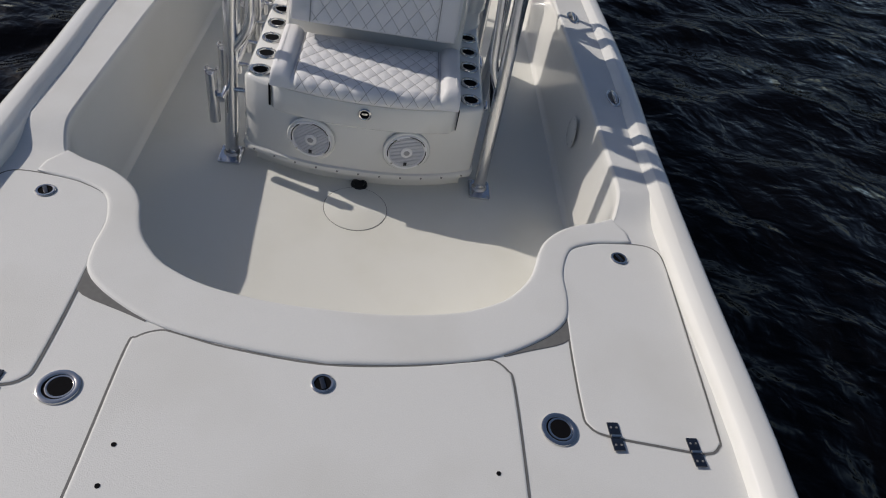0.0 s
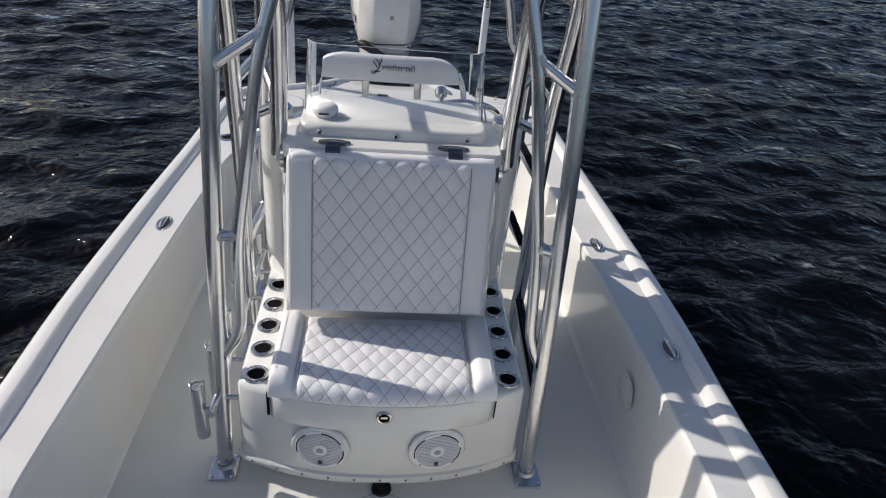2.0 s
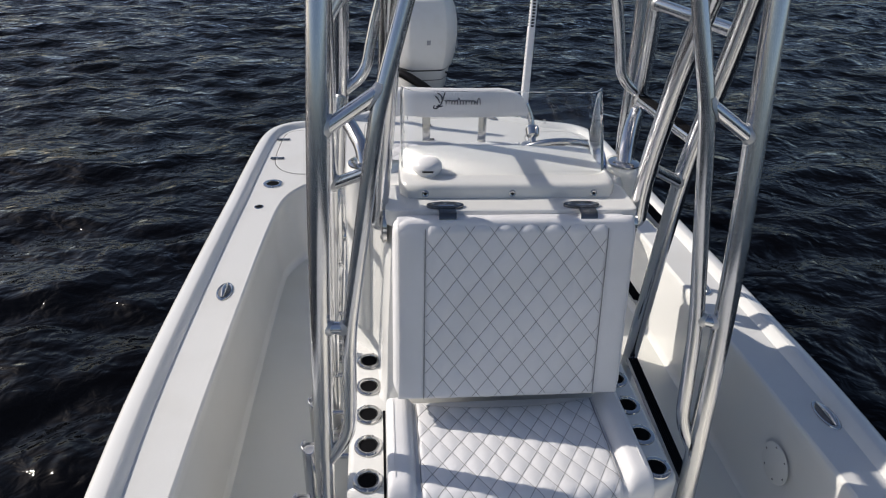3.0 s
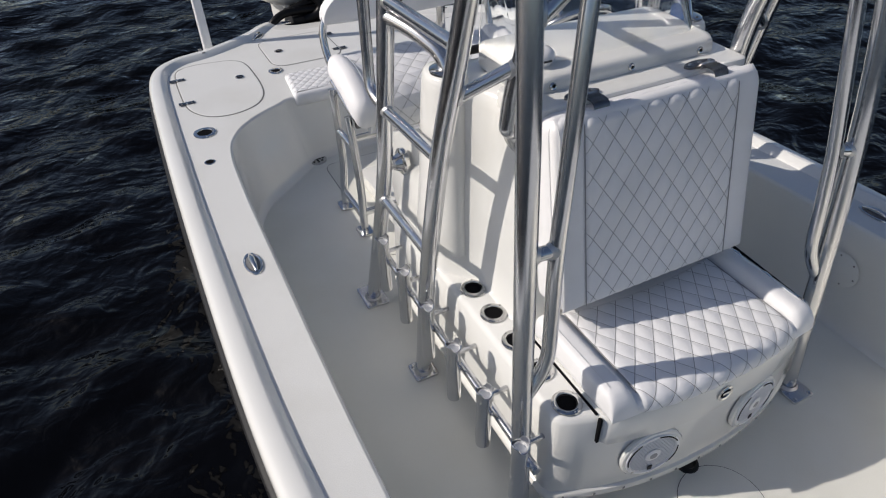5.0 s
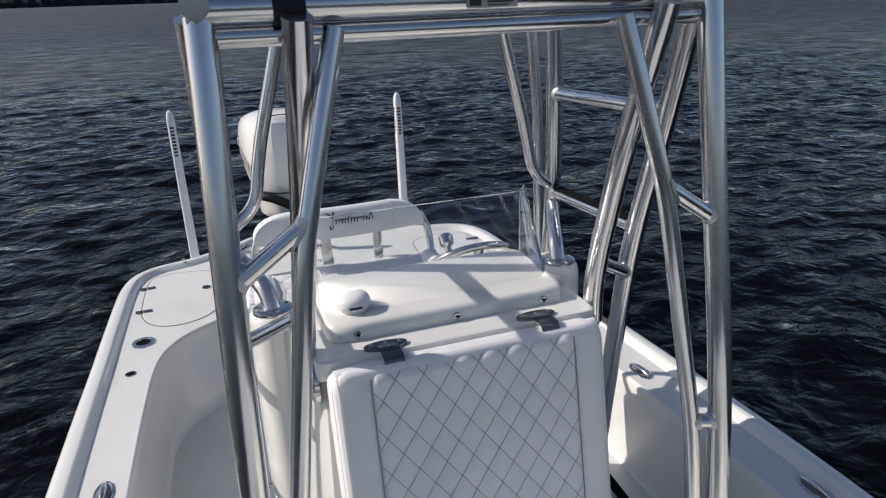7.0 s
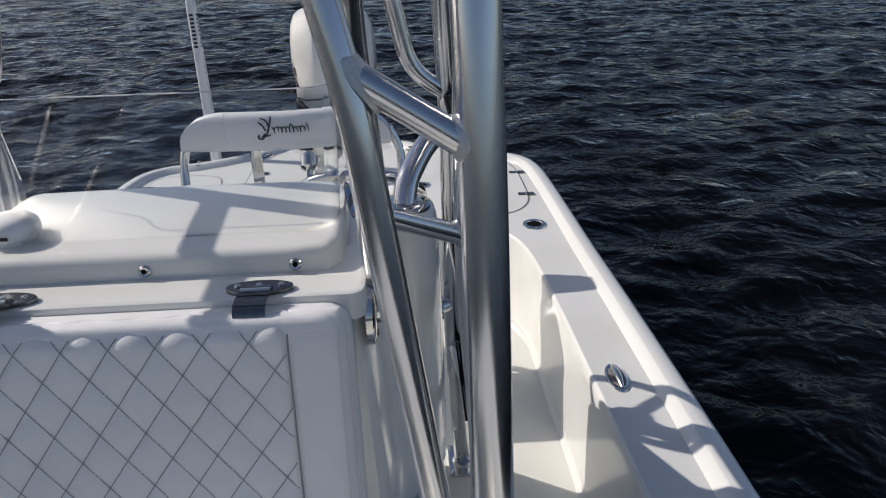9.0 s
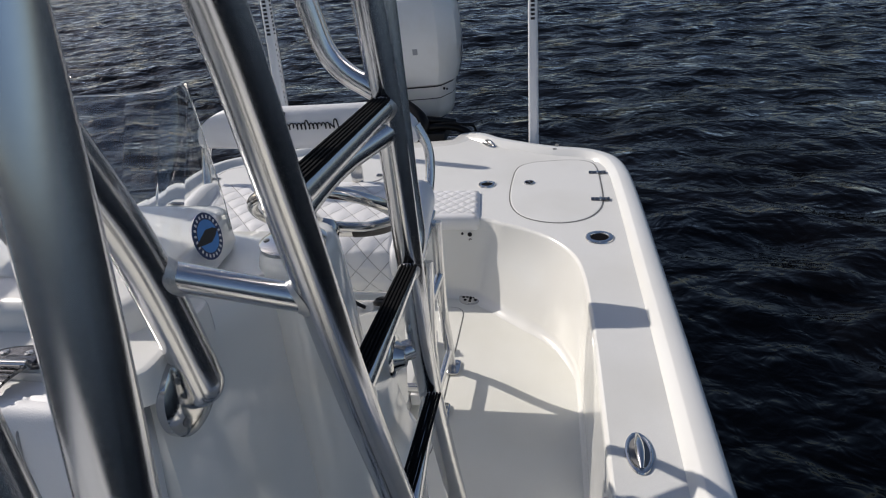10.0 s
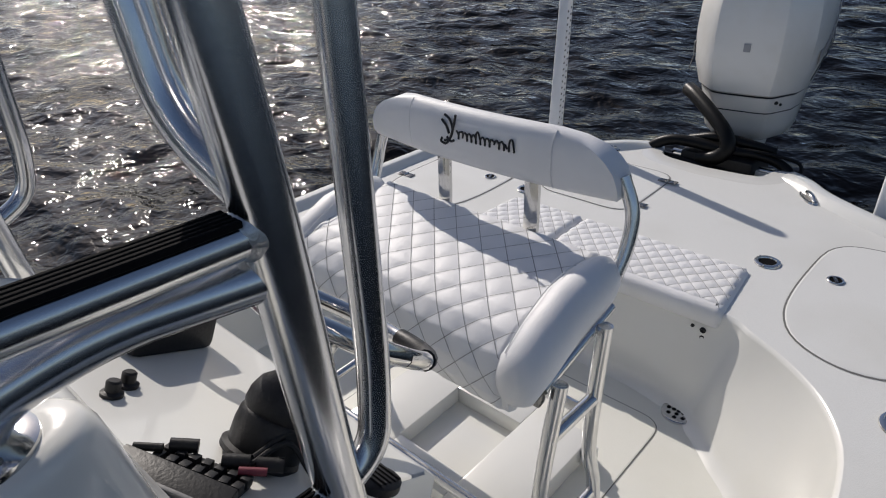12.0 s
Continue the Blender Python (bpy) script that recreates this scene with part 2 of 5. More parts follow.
def inset2(outline, d):
    """Moves a closed outline inwards by d (counter-clockwise outlines)."""
    out, N = [], len(outline)
    for i in range(N):
        a, c, e = Vector(outline[i - 1][:2]), Vector(outline[i][:2]), Vector(outline[(i + 1) % N][:2])
        t = (e - a)
        t = t.normalized() if t.length > 1e-9 else Vector((1, 0))
        out.append(c + Vector((-t.y, t.x)) * d)
    return out


def ccw(o):
    o = [Vector(p[:2]) for p in o]
    area = sum(a.x * c.y - c.x * a.y for a, c in zip(o, o[1:] + o[:1]))
    return o if area > 0 else o[::-1]


def slab(outline, z, thick, edge=0.004, bm=None):
    """A plate over an outline: its top at z (a number or a function of y), with eased upper edges."""
    zf = z if callable(z) else (lambda y: z)
    o = ccw(outline)
    rings = []
    for d, h in ((0.0, -thick), (0.0, -edge), (edge * 0.3, -edge * 0.3), (edge, 0.0)):
        rings.append([Vector((p.x, p.y, zf(p.y) + h)) for p in inset2(o, d)])
    bm = loft(rings, False, False, bm=bm)
    return fill(bm, rings[-1], lambda p: zf(p.y))


def fill(bm, ring, zf):
    """Closes a ring with triangles, a narrow flat margin first."""
    flat = [Vector((p.x, p.y)) for p in ring]
    near = inset2(flat, 0.004)
    v2, _, f2, *_ = delaunay_2d_cdt(flat + near, [(i, (i + 1) % len(flat)) for i in range(len(flat))], [], 1, 1e-7)
    vs = [bm.verts.new((v.x, v.y, zf(v))) for v in v2]
    for f in f2:
        bm.faces.new([vs[i] for i in f])
    bmesh.ops.remove_doubles(bm, verts=bm.verts, dist=0.0004)
    return bm


def ring_strip(outline, width, z, bm=None):
    """A thin flat band that runs along an outline."""
    zf = z if callable(z) else (lambda y: z)
    o = ccw(outline)
    a = [Vector((p.x, p.y, zf(p.y))) for p in inset2(o, -width)]
    c = [Vector((p.x, p.y, zf(p.y) + 0.0005)) for p in inset2(o, 0.004)]
    return loft([a, c], False, False, bm=bm)


# ---- the hull ----
def rail_z(y):
    return max(0.463 - 0.042 * y, 0.371)


def bow_z(y):
    return 0.41 - 0.05 * y


def deck_z(y):
    t = min(1.0, max(0.0, (y + 0.55) / 0.20))
    t = t * t * (3 - 2 * t)
    return bow_z(y) * (1 - t) + rail_z(y) * t


half_rim = catmull([(0, -3.75), (0.45, -3.4), (0.85, -2.8), (1.12, -2.2), (1.221, -1.6), (1.226, -0.85), (1.236, -0.07), (1.262, 0.5), (1.264, 1.2),
                    (1.25, 2.1), (1.225, 2.85), (1.20, 3.17), (1.14, 3.34), (1.02, 3.44), (0.85, 3.49), (0.70, 3.56), (0.53, 3.66), (0.42, 3.77),
                    (0.33, 3.835), (0.26, 3.80), (0.21, 3.70), (0.0, 3.67)], 4)
half_rim = [Vector((max(0.0, p.x), p.y)) for p in half_rim]
RIM = half_rim + [Vector((-p.x, p.y)) for p in half_rim[-2:0:-1]]

half_well = catmull([(0, -1.10), (0.13, -1.097), (0.25, -1.083), (0.36, -1.06), (0.44, -1.03), (0.52, -0.985), (0.575, -0.93), (0.62, -0.865), (0.645, -0.80),
                     (0.665, -0.735), (0.70, -0.67), (0.76, -0.61), (0.83, -0.57), (0.90, -0.545), (0.955, -0.51), (0.98, -0.45), (0.995, -0.38), (1.0, -0.25),
                     (1.0, 0), (0.999, 0.5), (0.989, 1.1), (0.979, 1.6), (0.968, 1.9), (0.955, 2.10), (0.925, 2.25), (0.86, 2.37), (0.784, 2.447), (0.69, 2.512),
                     (0.60, 2.56), (0.53, 2.597), (0.3, 2.607), (0.0, 2.607)], 3)
WELL = half_well + [Vector((-p.x, p.y)) for p in half_well[-2:0:-1]]


def foot(p):
    """The foot of the cockpit's wall under a place on its edge."""
    x, y = abs(p.x), p.y
    dx = dy = 0.0
    if y > 2.0:
        k = min(1.0, (y - 2.0) / 0.40)
        s = min(1.0, max(0.0, (x - 0.25) / 0.5))
        dx, dy = -0.11 * k * s - 0.025 * (1 - k), -0.04 * k - 0.06 * k * s
    elif y > -0.5:
        dx = -0.022
    else:
        dy = -0.05
    return Vector((math.copysign(max(0.0, x + dx), p.x) if x > 1e-6 else 0.0, y + dy))


def sheet(outer, hole, zf, extra=()):
    """A flat skin between two outlines."""
    vs = [Vector(p[:2]) for p in outer] + [Vector(p[:2]) for p in hole] + [Vector(p) for p in extra]
    no, nh = len(outer), len(hole)
    edges = [(i, (i + 1) % no) for i in range(no)] + [(no + i, no + (i + 1) % nh) for i in range(nh)]
    v2, _, f2, *_ = delaunay_2d_cdt(vs, edges, [], 1, 1e-6)
    bm = bmesh.new()
    bv = [bm.verts.new((v.x, v.y, zf(v.y))) for v in v2]
    ring = [Vector(p[:2]) for p in hole]
    for f in f2:
        c = sum((v2[i] for i in f), Vector((0, 0))) / len(f)
        odd = False
        for a, d in zip(ring, ring[1:] + ring[:1]):
            if (a.y > c.y) != (d.y > c.y) and c.x < a.x + (c.y - a.y) / (d.y - a.y) * (d.x - a.x):
                odd = not odd
        if not odd:
            bm.faces.new([bv[i] for i in f])
    return bm


inner_rim = inset2(ccw(RIM), 0.05)
edge_well = inset2(ccw(WELL), -0.012)
extra = [(s * x, y) for s in (1, -1) for y in (-0.55, -0.52, -0.49, -0.46, -0.43, -0.40, -0.37) for x in (1.01, 1.05, 1.09, 1.13)]
deck = part("deck", sheet(inner_rim, edge_well, deck_z, extra), NONSKID, smooth=True, angle=60)
structure(deck, "white fibreglass boat deck with fine nonskid texture", "boat deck")

# cockpit walls, rolled over the deck's edge
o = ccw(WELL)
rings = [[Vector((p.x, p.y, deck_z(q.y))) for p, q in zip(inset2(o, -0.012), o)],
         [Vector((p.x, p.y, deck_z(q.y) - 0.004)) for p, q in zip(inset2(o, -0.004), o)],
         [Vector((p.x, p.y, deck_z(p.y) - 0.014)) for p in o],
         [Vector((p.x * 0.98 + foot(p).x * 0.02, p.y * 0.98 + foot(p).y * 0.02, deck_z(p.y) - 0.05)) for p in o],
         [Vector((p.x * 0.5 + foot(p).x * 0.5, p.y * 0.5 + foot(p).y * 0.5, 0.20)) for p in o],
         [Vector((*(p * 0.08 + foot(p) * 0.92), 0.045)) for p in o],
         [Vector((*foot(p), 0.012)) for p in o],
         [Vector((*(foot(p) * 0.985), -0.001)) for p in o]]
walls = structure(part("wall_cockpit", loft(rings, False, False), GEL, angle=70), "glossy white moulded cockpit liner wall", "boat wall")

bm = bmesh.new()
bm.faces.new([bm.verts.new((p.x * 1.02, p.y * 1.02, 0.0)) for p in (foot(q) for q in o)])
bmesh.ops.triangulate(bm, faces=bm.faces)
structure(part("floor", bm, FLOOR), "off-white nonskid cockpit floor of the boat", "floor")

# raised rim round the deck, hull sides
o = ccw(RIM)
rings = []
for d, h in ((0.0, -0.055), (0.0, -0.006), (0.002, 0.006), (0.007, 0.015), (0.015, 0.022), (0.026, 0.027), (0.042, 0.030), (0.066, 0.031), (0.073, 0.029), (0.100, 0.001), (0.105, -0.005), (0.110, -0.03), (0.112, -0.09)):
    # the rim flattens out round the engine well
    rings.append([Vector((p.x, p.y, rail_z(q.y) + (h if h < 0 else h * (0.45 + 0.55 * min(1.0, max(0.0, (q.y + 0.7) / 0.5)) if q.y < 3.4 else min(1.0, max(0.06, (abs(q.x) - 0.26) / 0.2)))))) for p, q in zip(inset2(o, d), o)])
structure(part("gunwale", loft(rings, False, False), GEL, angle=34), "rounded glossy white raised rim of the boat's gunwale", "gunwale")
rings = []
for d, z in ((0.004, None), (0.012, 0.15), (0.07, -0.12), (0.16, -0.45)):
    rings.append([Vector((p.x, p.y, rail_z(q.y) - 0.05 if z is None else z)) for p, q in zip(inset2(o, d), o)])
structure(part("hull", loft(rings, False, False), GEL, angle=70), "glossy white fibreglass hull sides above the water", "hull")
rings = []
for d, h in ((0.004, -0.048), (-0.012, -0.052), (-0.018, -0.064), (-0.012, -0.076), (0.004, -0.08)):
    rings.append([Vector((p.x, p.y, rail_z(q.y) + h)) for p, q in zip(inset2(o, d), o)])
structure(part("trim_rub_rail", loft(rings, False, False), BLACK, angle=70), "black rubber rub rail along the hull's edge", "rub rail")

# ---- the water ----
u = np.linspace(-1, 1, 801)
line = 22 * u + (30 * np.abs(u) ** 9 + 3000 * np.abs(u) ** 40) * np.sign(u)
gap = np.gradient(line)
gx, gy = np.meshgrid(line, line, indexing="ij")
space = np.maximum(gap[:, None], gap[None, :])
gz = np.zeros_like(gx)
rng = np.random.default_rng(4)
for _ in range(44):
    wl = 0.27 * 8.0 ** rng.uniform(0, 1)
    th = radians(118) + rng.normal(0, 0.75)
    ph = (gx * math.cos(th) + gy * math.sin(th)) * 2 * math.pi / wl + rng.uniform(0, 6.28)
    ph += 0.8 * np.sin(gx * 0.9 / wl + rng.uniform(0, 6.28)) + 0.8 * np.sin(gy * 0.8 / wl + rng.uniform(0, 6.28))
    keep = np.clip((wl / space - 2.5) / 2.5, 0, 1)
    gz += 0.0098 * wl / (1 + (wl / 0.75) ** 2) * np.sin(ph) * keep
gz -= 0.30
N = len(u)
verts = np.stack([gx, gy + 1.0, gz], -1).reshape(-1, 3).tolist()
faces = [(i * N + j, (i + 1) * N + j, (i + 1) * N + j + 1, i * N + j + 1) for i in range(N - 1) for j in range(N - 1)]
me = bpy.data.meshes.new("water")
me.from_pydata(verts, [], faces)
me.polygons.foreach_set("use_smooth", [True] * len(faces))
me.materials.append(WATER)
# Added dark ring, coloured like the far water, hiding the sky's bright strip.
shore = bmesh.new()
rng = random.Random(11)
R0, M = 1500.0, 900
crest = [20.0]
for k in range(M):
    crest.append(min(25.0, max(17.0, crest[-1] + rng.uniform(-2.2, 2.2))))
ring = []
for k in range(M):
    a = 2 * math.pi * k / M
    r = R0 + 30 * math.sin(5 * a) + rng.uniform(-6, 6)
    d = Vector((math.cos(a), math.sin(a), 0))
    ring.append([shore.verts.new(d * (r + e) + Vector((0, 0, z))) for e, z in ((0, -2.0), (4, crest[k] * 0.55), (12, crest[k]), (40, crest[k] * 0.8))])
for p, q in zip(ring, ring[1:] + ring[:1]):
    for i in range(3):
        shore.faces.new((p[i], q[i], q[i + 1], p[i + 1]))
structure(part("backdrop", shore, HORIZON_DARK, smooth=False), "low dark ring added along the horizon to hide the bright sky", "far shore")
tagged(new("water", me), "dark rippled open water round the boat", "water", kind="structure")

# ---- upholstery helpers ----
def tufted(S, u0, u1, v0, v1, W, H, amp, step=0.0055, edge=0.03, drop=0.012):
    """A quilted skin S(u, v, h) with diamonds W wide and H high, rolled off at its edges; and its seams."""
    nu, nv = max(8, int((u1 - u0) / step)), max(8, int((v1 - v0) / step))

    def height(u, v):
        p, q = u / W + v / H, u / W - v / H
        h = amp * math.sqrt(abs(math.sin(math.pi * p)) * abs(math.sin(math.pi * q)))
        e = min(u - u0, u1 - u, v - v0, v1 - v)
        if e < edge:
            k = 1 - max(0.0, e) / edge
            h -= drop * k * k
        return h

    bm = bmesh.new()
    g = [[bm.verts.new(S(u0 + (u1 - u0) * i / nu, v0 + (v1 - v0) * j / nv, height(u0 + (u1 - u0) * i / nu, v0 + (v1 - v0) * j / nv)))
          for j in range(nv + 1)] for i in range(nu + 1)]
    for i in range(nu):
        for j in range(nv):
            bm.faces.new((g[i][j], g[i + 1][j], g[i + 1][j + 1], g[i][j + 1]))
    th = bmesh.new()
    for sign in (1, -1):
        ks = [u / W + sign * v / H for u in (u0, u1) for v in (v0, v1)]
        for k in range(math.ceil(min(ks)), math.floor(max(ks)) + 1):
            ends = []
            n = 160
            run = []
            for i in range(n + 1):
                u = u0 + (u1 - u0) * i / n
                v = sign * (k - u / W) * H
                if v0 + 0.002 < v < v1 - 0.002:
                    run.append((u, v))
            if len(run) < 3:
                continue
            du, dv = run[1][0] - run[0][0], run[1][1] - run[0][1]
            L = math.hypot(du, dv)
            ox, oy = -dv / L * 0.0009, du / L * 0.0009
            rows = [[th.verts.new(S(u + s * ox, v + s * oy, height(u, v) + 0.0022)) for s in (-1, 1)] for u, v in run[::2]]
            for a, c in zip(rows, rows[1:]):
                th.faces.new((a[0], a[1], c[1], c[0]))
    return bm, th


def seam_line(pts, parent, r=0.0016, mat=None, name="seam"):
    return part(name, tube(pts, r, 6), mat or PIPING, parent)


# ---- fittings used in many places ----
def rod_holder_at(m, r=0.026, name="rod_holder", label="flush stainless rod holder, the shade in its mouth painted black", group="rod holders on the deck"):
    """A flanged tube set flush in a surface, its axis along z of m."""
    ob = thing(name, (0, 0, 0), label, "rod holder", group)
    bm = lathe([(r * 1.55, 0.0), (r * 1.5, 0.004), (r * 1.3, 0.0065), (r * 1.05, 0.006), (r * 0.97, 0.002), (r * 0.95, -0.014)], seg=28, caps=False)
    part("flange", bm, CHROME, ob)
    # A flat black disc closes the mouth, painting the dark of its depth.
    part("tube", lathe([(r * 0.95, 0.0015), (r * 0.95, 0.0012), (r * 0.5, 0.0008)], seg=24), DARK, ob, "black disc painted as the tube's shaded inside")
    for k in range(3):
        a = k * 2 * math.pi / 3 + 0.5
        part("screw", lathe([(0.0032, 0.005), (0.0032, 0.0075), (0.001, 0.0078)], (r * 1.38 * math.cos(a), r * 1.38 * math.sin(a), 0), 8), CHROME, ob)
    ob.matrix_basis = m
    return ob


def latch_at(m, parent, r=0.026):
    ring = part("latch", lathe([(r, 0.0), (r, 0.003), (r * 0.9, 0.005), (r * 0.72, 0.004), (r * 0.68, -0.004)], m=m, seg=28, caps=False), CHROME, parent, "round stainless flush pull latch")
    # The shade in the latch's cup is a black disc.
    part("cup", lathe([(r * 0.74, 0.0012), (r * 0.3, 0.0006)], m=m, seg=24), DARK, ring, "black disc painted as the shade in the latch's cup")
    part("pull", box((r * 0.42, r * 1.2, 0.004), m @ pose(0, 0, 0.003), 0.0015), STEEL, ring)
    return ring


def hinge_at(m, parent):
    pin = part("hinge", tube([m @ Vector((-0.014, 0, 0.005)), m @ Vector((0.014, 0, 0.005))], 0.0042, 8), CHROME, parent, "small polished stainless strap hinge")
    for s in (-1, 1):
        part("leaf", box((0.032, 0.040, 0.004), m @ pose(0, s * 0.022, 0.003, s * 2, 0, 0), 0.0015), STEEL, pin)
        for dx in (-0.008, 0.008):
            part("screw", lathe([(0.0034, 0.004), (0.0034, 0.0062), (0.001, 0.0065)], m=m @ Matrix.Translation((dx, s * 0.026, 0)), seg=8), GREY, pin)
    return pin


def cleat_at(m, group="pull-up cleats along the gunwale"):
    ob = thing("pull_up_cleat", (0, 0, 0), "oval stainless pull-up cleat flush in the gunwale", "cleat", group)
    out = [Vector((0.034 * math.cos(a), 0.072 * math.sin(a), 0)) for a in (2 * math.pi * k / 32 for k in range(32))]
    part("plate", loft([[p * s + Vector((0, 0, h)) for p in out] for s, h in ((1, 0), (0.97, 0.004), (0.85, 0.006), (0.78, 0.004))], True, True), CHROME, ob)
    part("recess", loft([[p * s + Vector((0, 0, h)) for p in out] for s, h in ((0.72, 0.0047), (0.66, 0.0049))], True, True), GREY, ob)
    part("horn", tube(catmull([(0, -0.058, 0.007), (0, -0.02, 0.012), (0, 0.02, 0.012), (0, 0.058, 0.007)], 4), lambda t: 0.005 + 0.008 * math.sin(math.pi * t), 10), CHROME, ob)
    ob.matrix_basis = m
    return ob


def screw_at(p, m=None, r=0.006, parent=None, mat=None):
    return part("screw", lathe([(r, 0), (r * 0.95, r * 0.35), (r * 0.5, r * 0.5), (r * 0.1, r * 0.3)], m=m or Matrix.Translation(p), seg=10), mat or CHROME, parent)


# ---- the console ----
console = thing("center_console", (0, 0.6, 0), "glossy white fibreglass center console with shelves for rods", "boat console")


def sym(pts):
    """Closes a half outline given for x >= 0, from front to back."""
    pts = [Vector(p) for p in pts]
    return pts + [Vector((-p.x, p.y)) for p in pts[::-1] if p.x > 1e-6]


def front_y(x):
    return 0.105 * (abs(x) / 0.515) ** 2.3


def base_half(w, grow=0.0):
    P = [(x, front_y(x) - grow) for x in np.linspace(0, 0.50, 11) * w / 0.515]
    P += [(w, 0.125), (w, 0.2), (w, 0.5), (w, 0.74), (w, 1.0), (w - 0.01, 1.25), (w - 0.06, 1.31), (0.3, 1.32), (0.0, 1.32)]
    return P


def ring_at(half, z, k=2):
    return [Vector((p.x, p.y, z)) for p in sym(half)]


rings = [ring_at(base_half(0.470, -0.045), 0.0), ring_at(base_half(0.470, -0.045), 0.075), ring_at(base_half(0.525, 0.010), 0.077), ring_at(base_half(0.528, 0.012), 0.088),
         ring_at(base_half(0.525, 0.010), 0.102), ring_at(base_half(0.515, 0.0), 0.108), ring_at(base_half(0.512, -0.002), 0.30),
         ring_at(base_half(0.508, -0.006), 0.425), ring_at(base_half(0.500, -0.014), 0.441), ring_at(base_half(0.488, -0.028), 0.447), ring_at(base_half(0.40, -0.09), 0.448)]
part("base", loft(rings), GEL, console, angle=50)

# bolts along the lower flange
for k in range(11):
    x = -0.47 + 0.094 * k
    screw_at(None, Matrix.Translation((x, front_y(x) - 0.012, 0.09)) @ Euler((radians(90), 0, 0)).to_matrix().to_4x4(), 0.005, console, GREY)

upper = []
for z, g, aft in ((0.446, 0.010, 1.27), (0.455, 0.0, 1.265), (0.60, -0.004, 1.22), (0.70, -0.006, 1.18), (0.76, -0.008, 1.06), (0.98, -0.016, 0.99), (1.09, -0.022, 0.965), (1.125, -0.032, 0.955), (1.145, -0.05, 0.94)):
    f = 0.455 + (z - 0.45) * 0.115
    half = [(0, f), (0.20, f), (0.34 + g, f), (0.385 + g, f + 0.012), (0.402 + g, f + 0.05), (0.405 + g, 0.66), (0.415 + g, 0.72), (0.45 + g, 0.775),
            (0.49 + g, 0.815), (0.508 + g, 0.87), (0.508 + g, (0.87 + aft) / 2), (0.50 + g, aft - 0.06), (0.47 + g, aft - 0.015), (0.42 + g, aft), (0.2, aft), (0, aft)]
    upper.append([Vector((p.x, p.y, z)) for p in sym(half)])
part("upper_body", loft(upper), GEL, console, angle=50)

# ledge for the hinges and the raised hood with its front lip
part("ledge", slab(rounded([(-0.385, 0.515), (0.385, 0.515), (0.385, 0.70), (-0.385, 0.70)], 0.03), 1.163, 0.05, 0.008), GEL, console)
hood = []
for z, d in ((1.15, 0.0), (1.190, 0.0015), (1.199, 0.006), (1.204, 0.014), (1.205, 0.03)):
    half = [(0, 0.598 + d), (0.25, 0.598 + d), (0.315 - d * 0.4, 0.60 + d), (0.338 - d * 0.6, 0.63 + d), (0.340 - d * 0.6, 0.75), (0.334 - d * 0.6, 0.86), (0.325 - d * 0.6, 0.895 - d * 0.3), (0.30, 0.905 - d * 0.3), (0, 0.912 - d * 0.3)]
    hood.append([Vector((p.x, p.y, z + (0.03 * (p.y - 0.6) if z > 1.18 else 0))) for p in sym(half)])
part("hood", loft(hood), GEL, console, angle=50)
part("hood_edge", tube([(-0.20, 0.9105, 1.199), (0.0, 0.915, 1.199), (0.29, 0.908, 1.199)], 0.004, 8), BLACK, console, "black edging strip of the hood")

# dash behind the hood, sloping to the helm
dash = bmesh.new()
for side_pts in [[(s * 0.47, y, z) for y, z in ((0.94, 1.14), (0.957, 0.934), (1.36, 0.732), (1.38, 0.70), (1.30, 0.45), (0.95, 0.45))] for s in (1,)]:
    loft([[Vector((x, y, z)) for _, y, z in side_pts] for x in (-0.47, -0.2, 0.2, 0.47)], bm=dash)
bmesh.ops.bevel(dash, geom=[e for e in dash.edges], offset=0.008, segments=2, profile=0.6, affect="EDGES")
part("dash", dash, GEL, console, angle=40)

# rounded shoulders that carry the tower's aft braces
for s in (1, -1):
    bm = bmesh.new()
    rr = []
    for z, k, dy in ((0.55, 1.0, 0.05), (0.80, 0.98, 0.022), (1.0, 0.95, 0.010), (1.12, 0.91, 0.002), (1.152, 0.88, 0.0), (1.166, 0.82, 0.0), (1.173, 0.72, 0.0), (1.174, 0.5, 0.0)):
        rr.append([Vector((s * (0.452 + 0.072 * k * math.cos(a)), 0.868 + dy * 0.8 + (0.10 * k + dy) * math.sin(a), z - 0.007)) for a in (2 * math.pi * j / 28 for j in range(28))])
    part("shoulder", loft(rr), GEL, console, angle=50)

# windscreen
screen = thing("windscreen", (0, 0.66, 1.2), "clear bent acrylic windscreen with three front screws", "windscreen")


def screen_pts(h, off):
    """The windscreen's line at the height h over its foot."""
    y0, z0 = 0.655 - off + 0.62 * h, 1.178 + h
    w = 0.325 + off
    aft = 0.885
    pts = [(-w, aft), (-w, y0 + 0.04), (-w + 0.035, y0), (w - 0.035, y0), (w, y0 + 0.04), (w, aft)]
    return [Vector((p.x, p.y, z0)) for p in bent([(x, y, 0) for x, y in pts], 0.03, 4)]


hs = [0, 0.06, 0.12, 0.18, 0.22, 0.25]


def wing(p, h):
    """Slopes the upper edge of the sides down towards the stern."""
    top = 0.25 if p.y < 0.865 else max(0.02, 0.25 - (p.y - 0.865) * 9.0)
    return Vector((p.x, p.y, 1.178 + min(h, top) + 0.012 * h))


inner = [[wing(p, h) for p in screen_pts(h, 0.0)] for h in hs]
outer_ = [[wing(p, h) for p in screen_pts(h, 0.005)] for h in hs]
bm = bmesh.new()
gi = [[bm.verts.new(p) for p in r] for r in inner]
go = [[bm.verts.new(p) for p in r] for r in outer_]
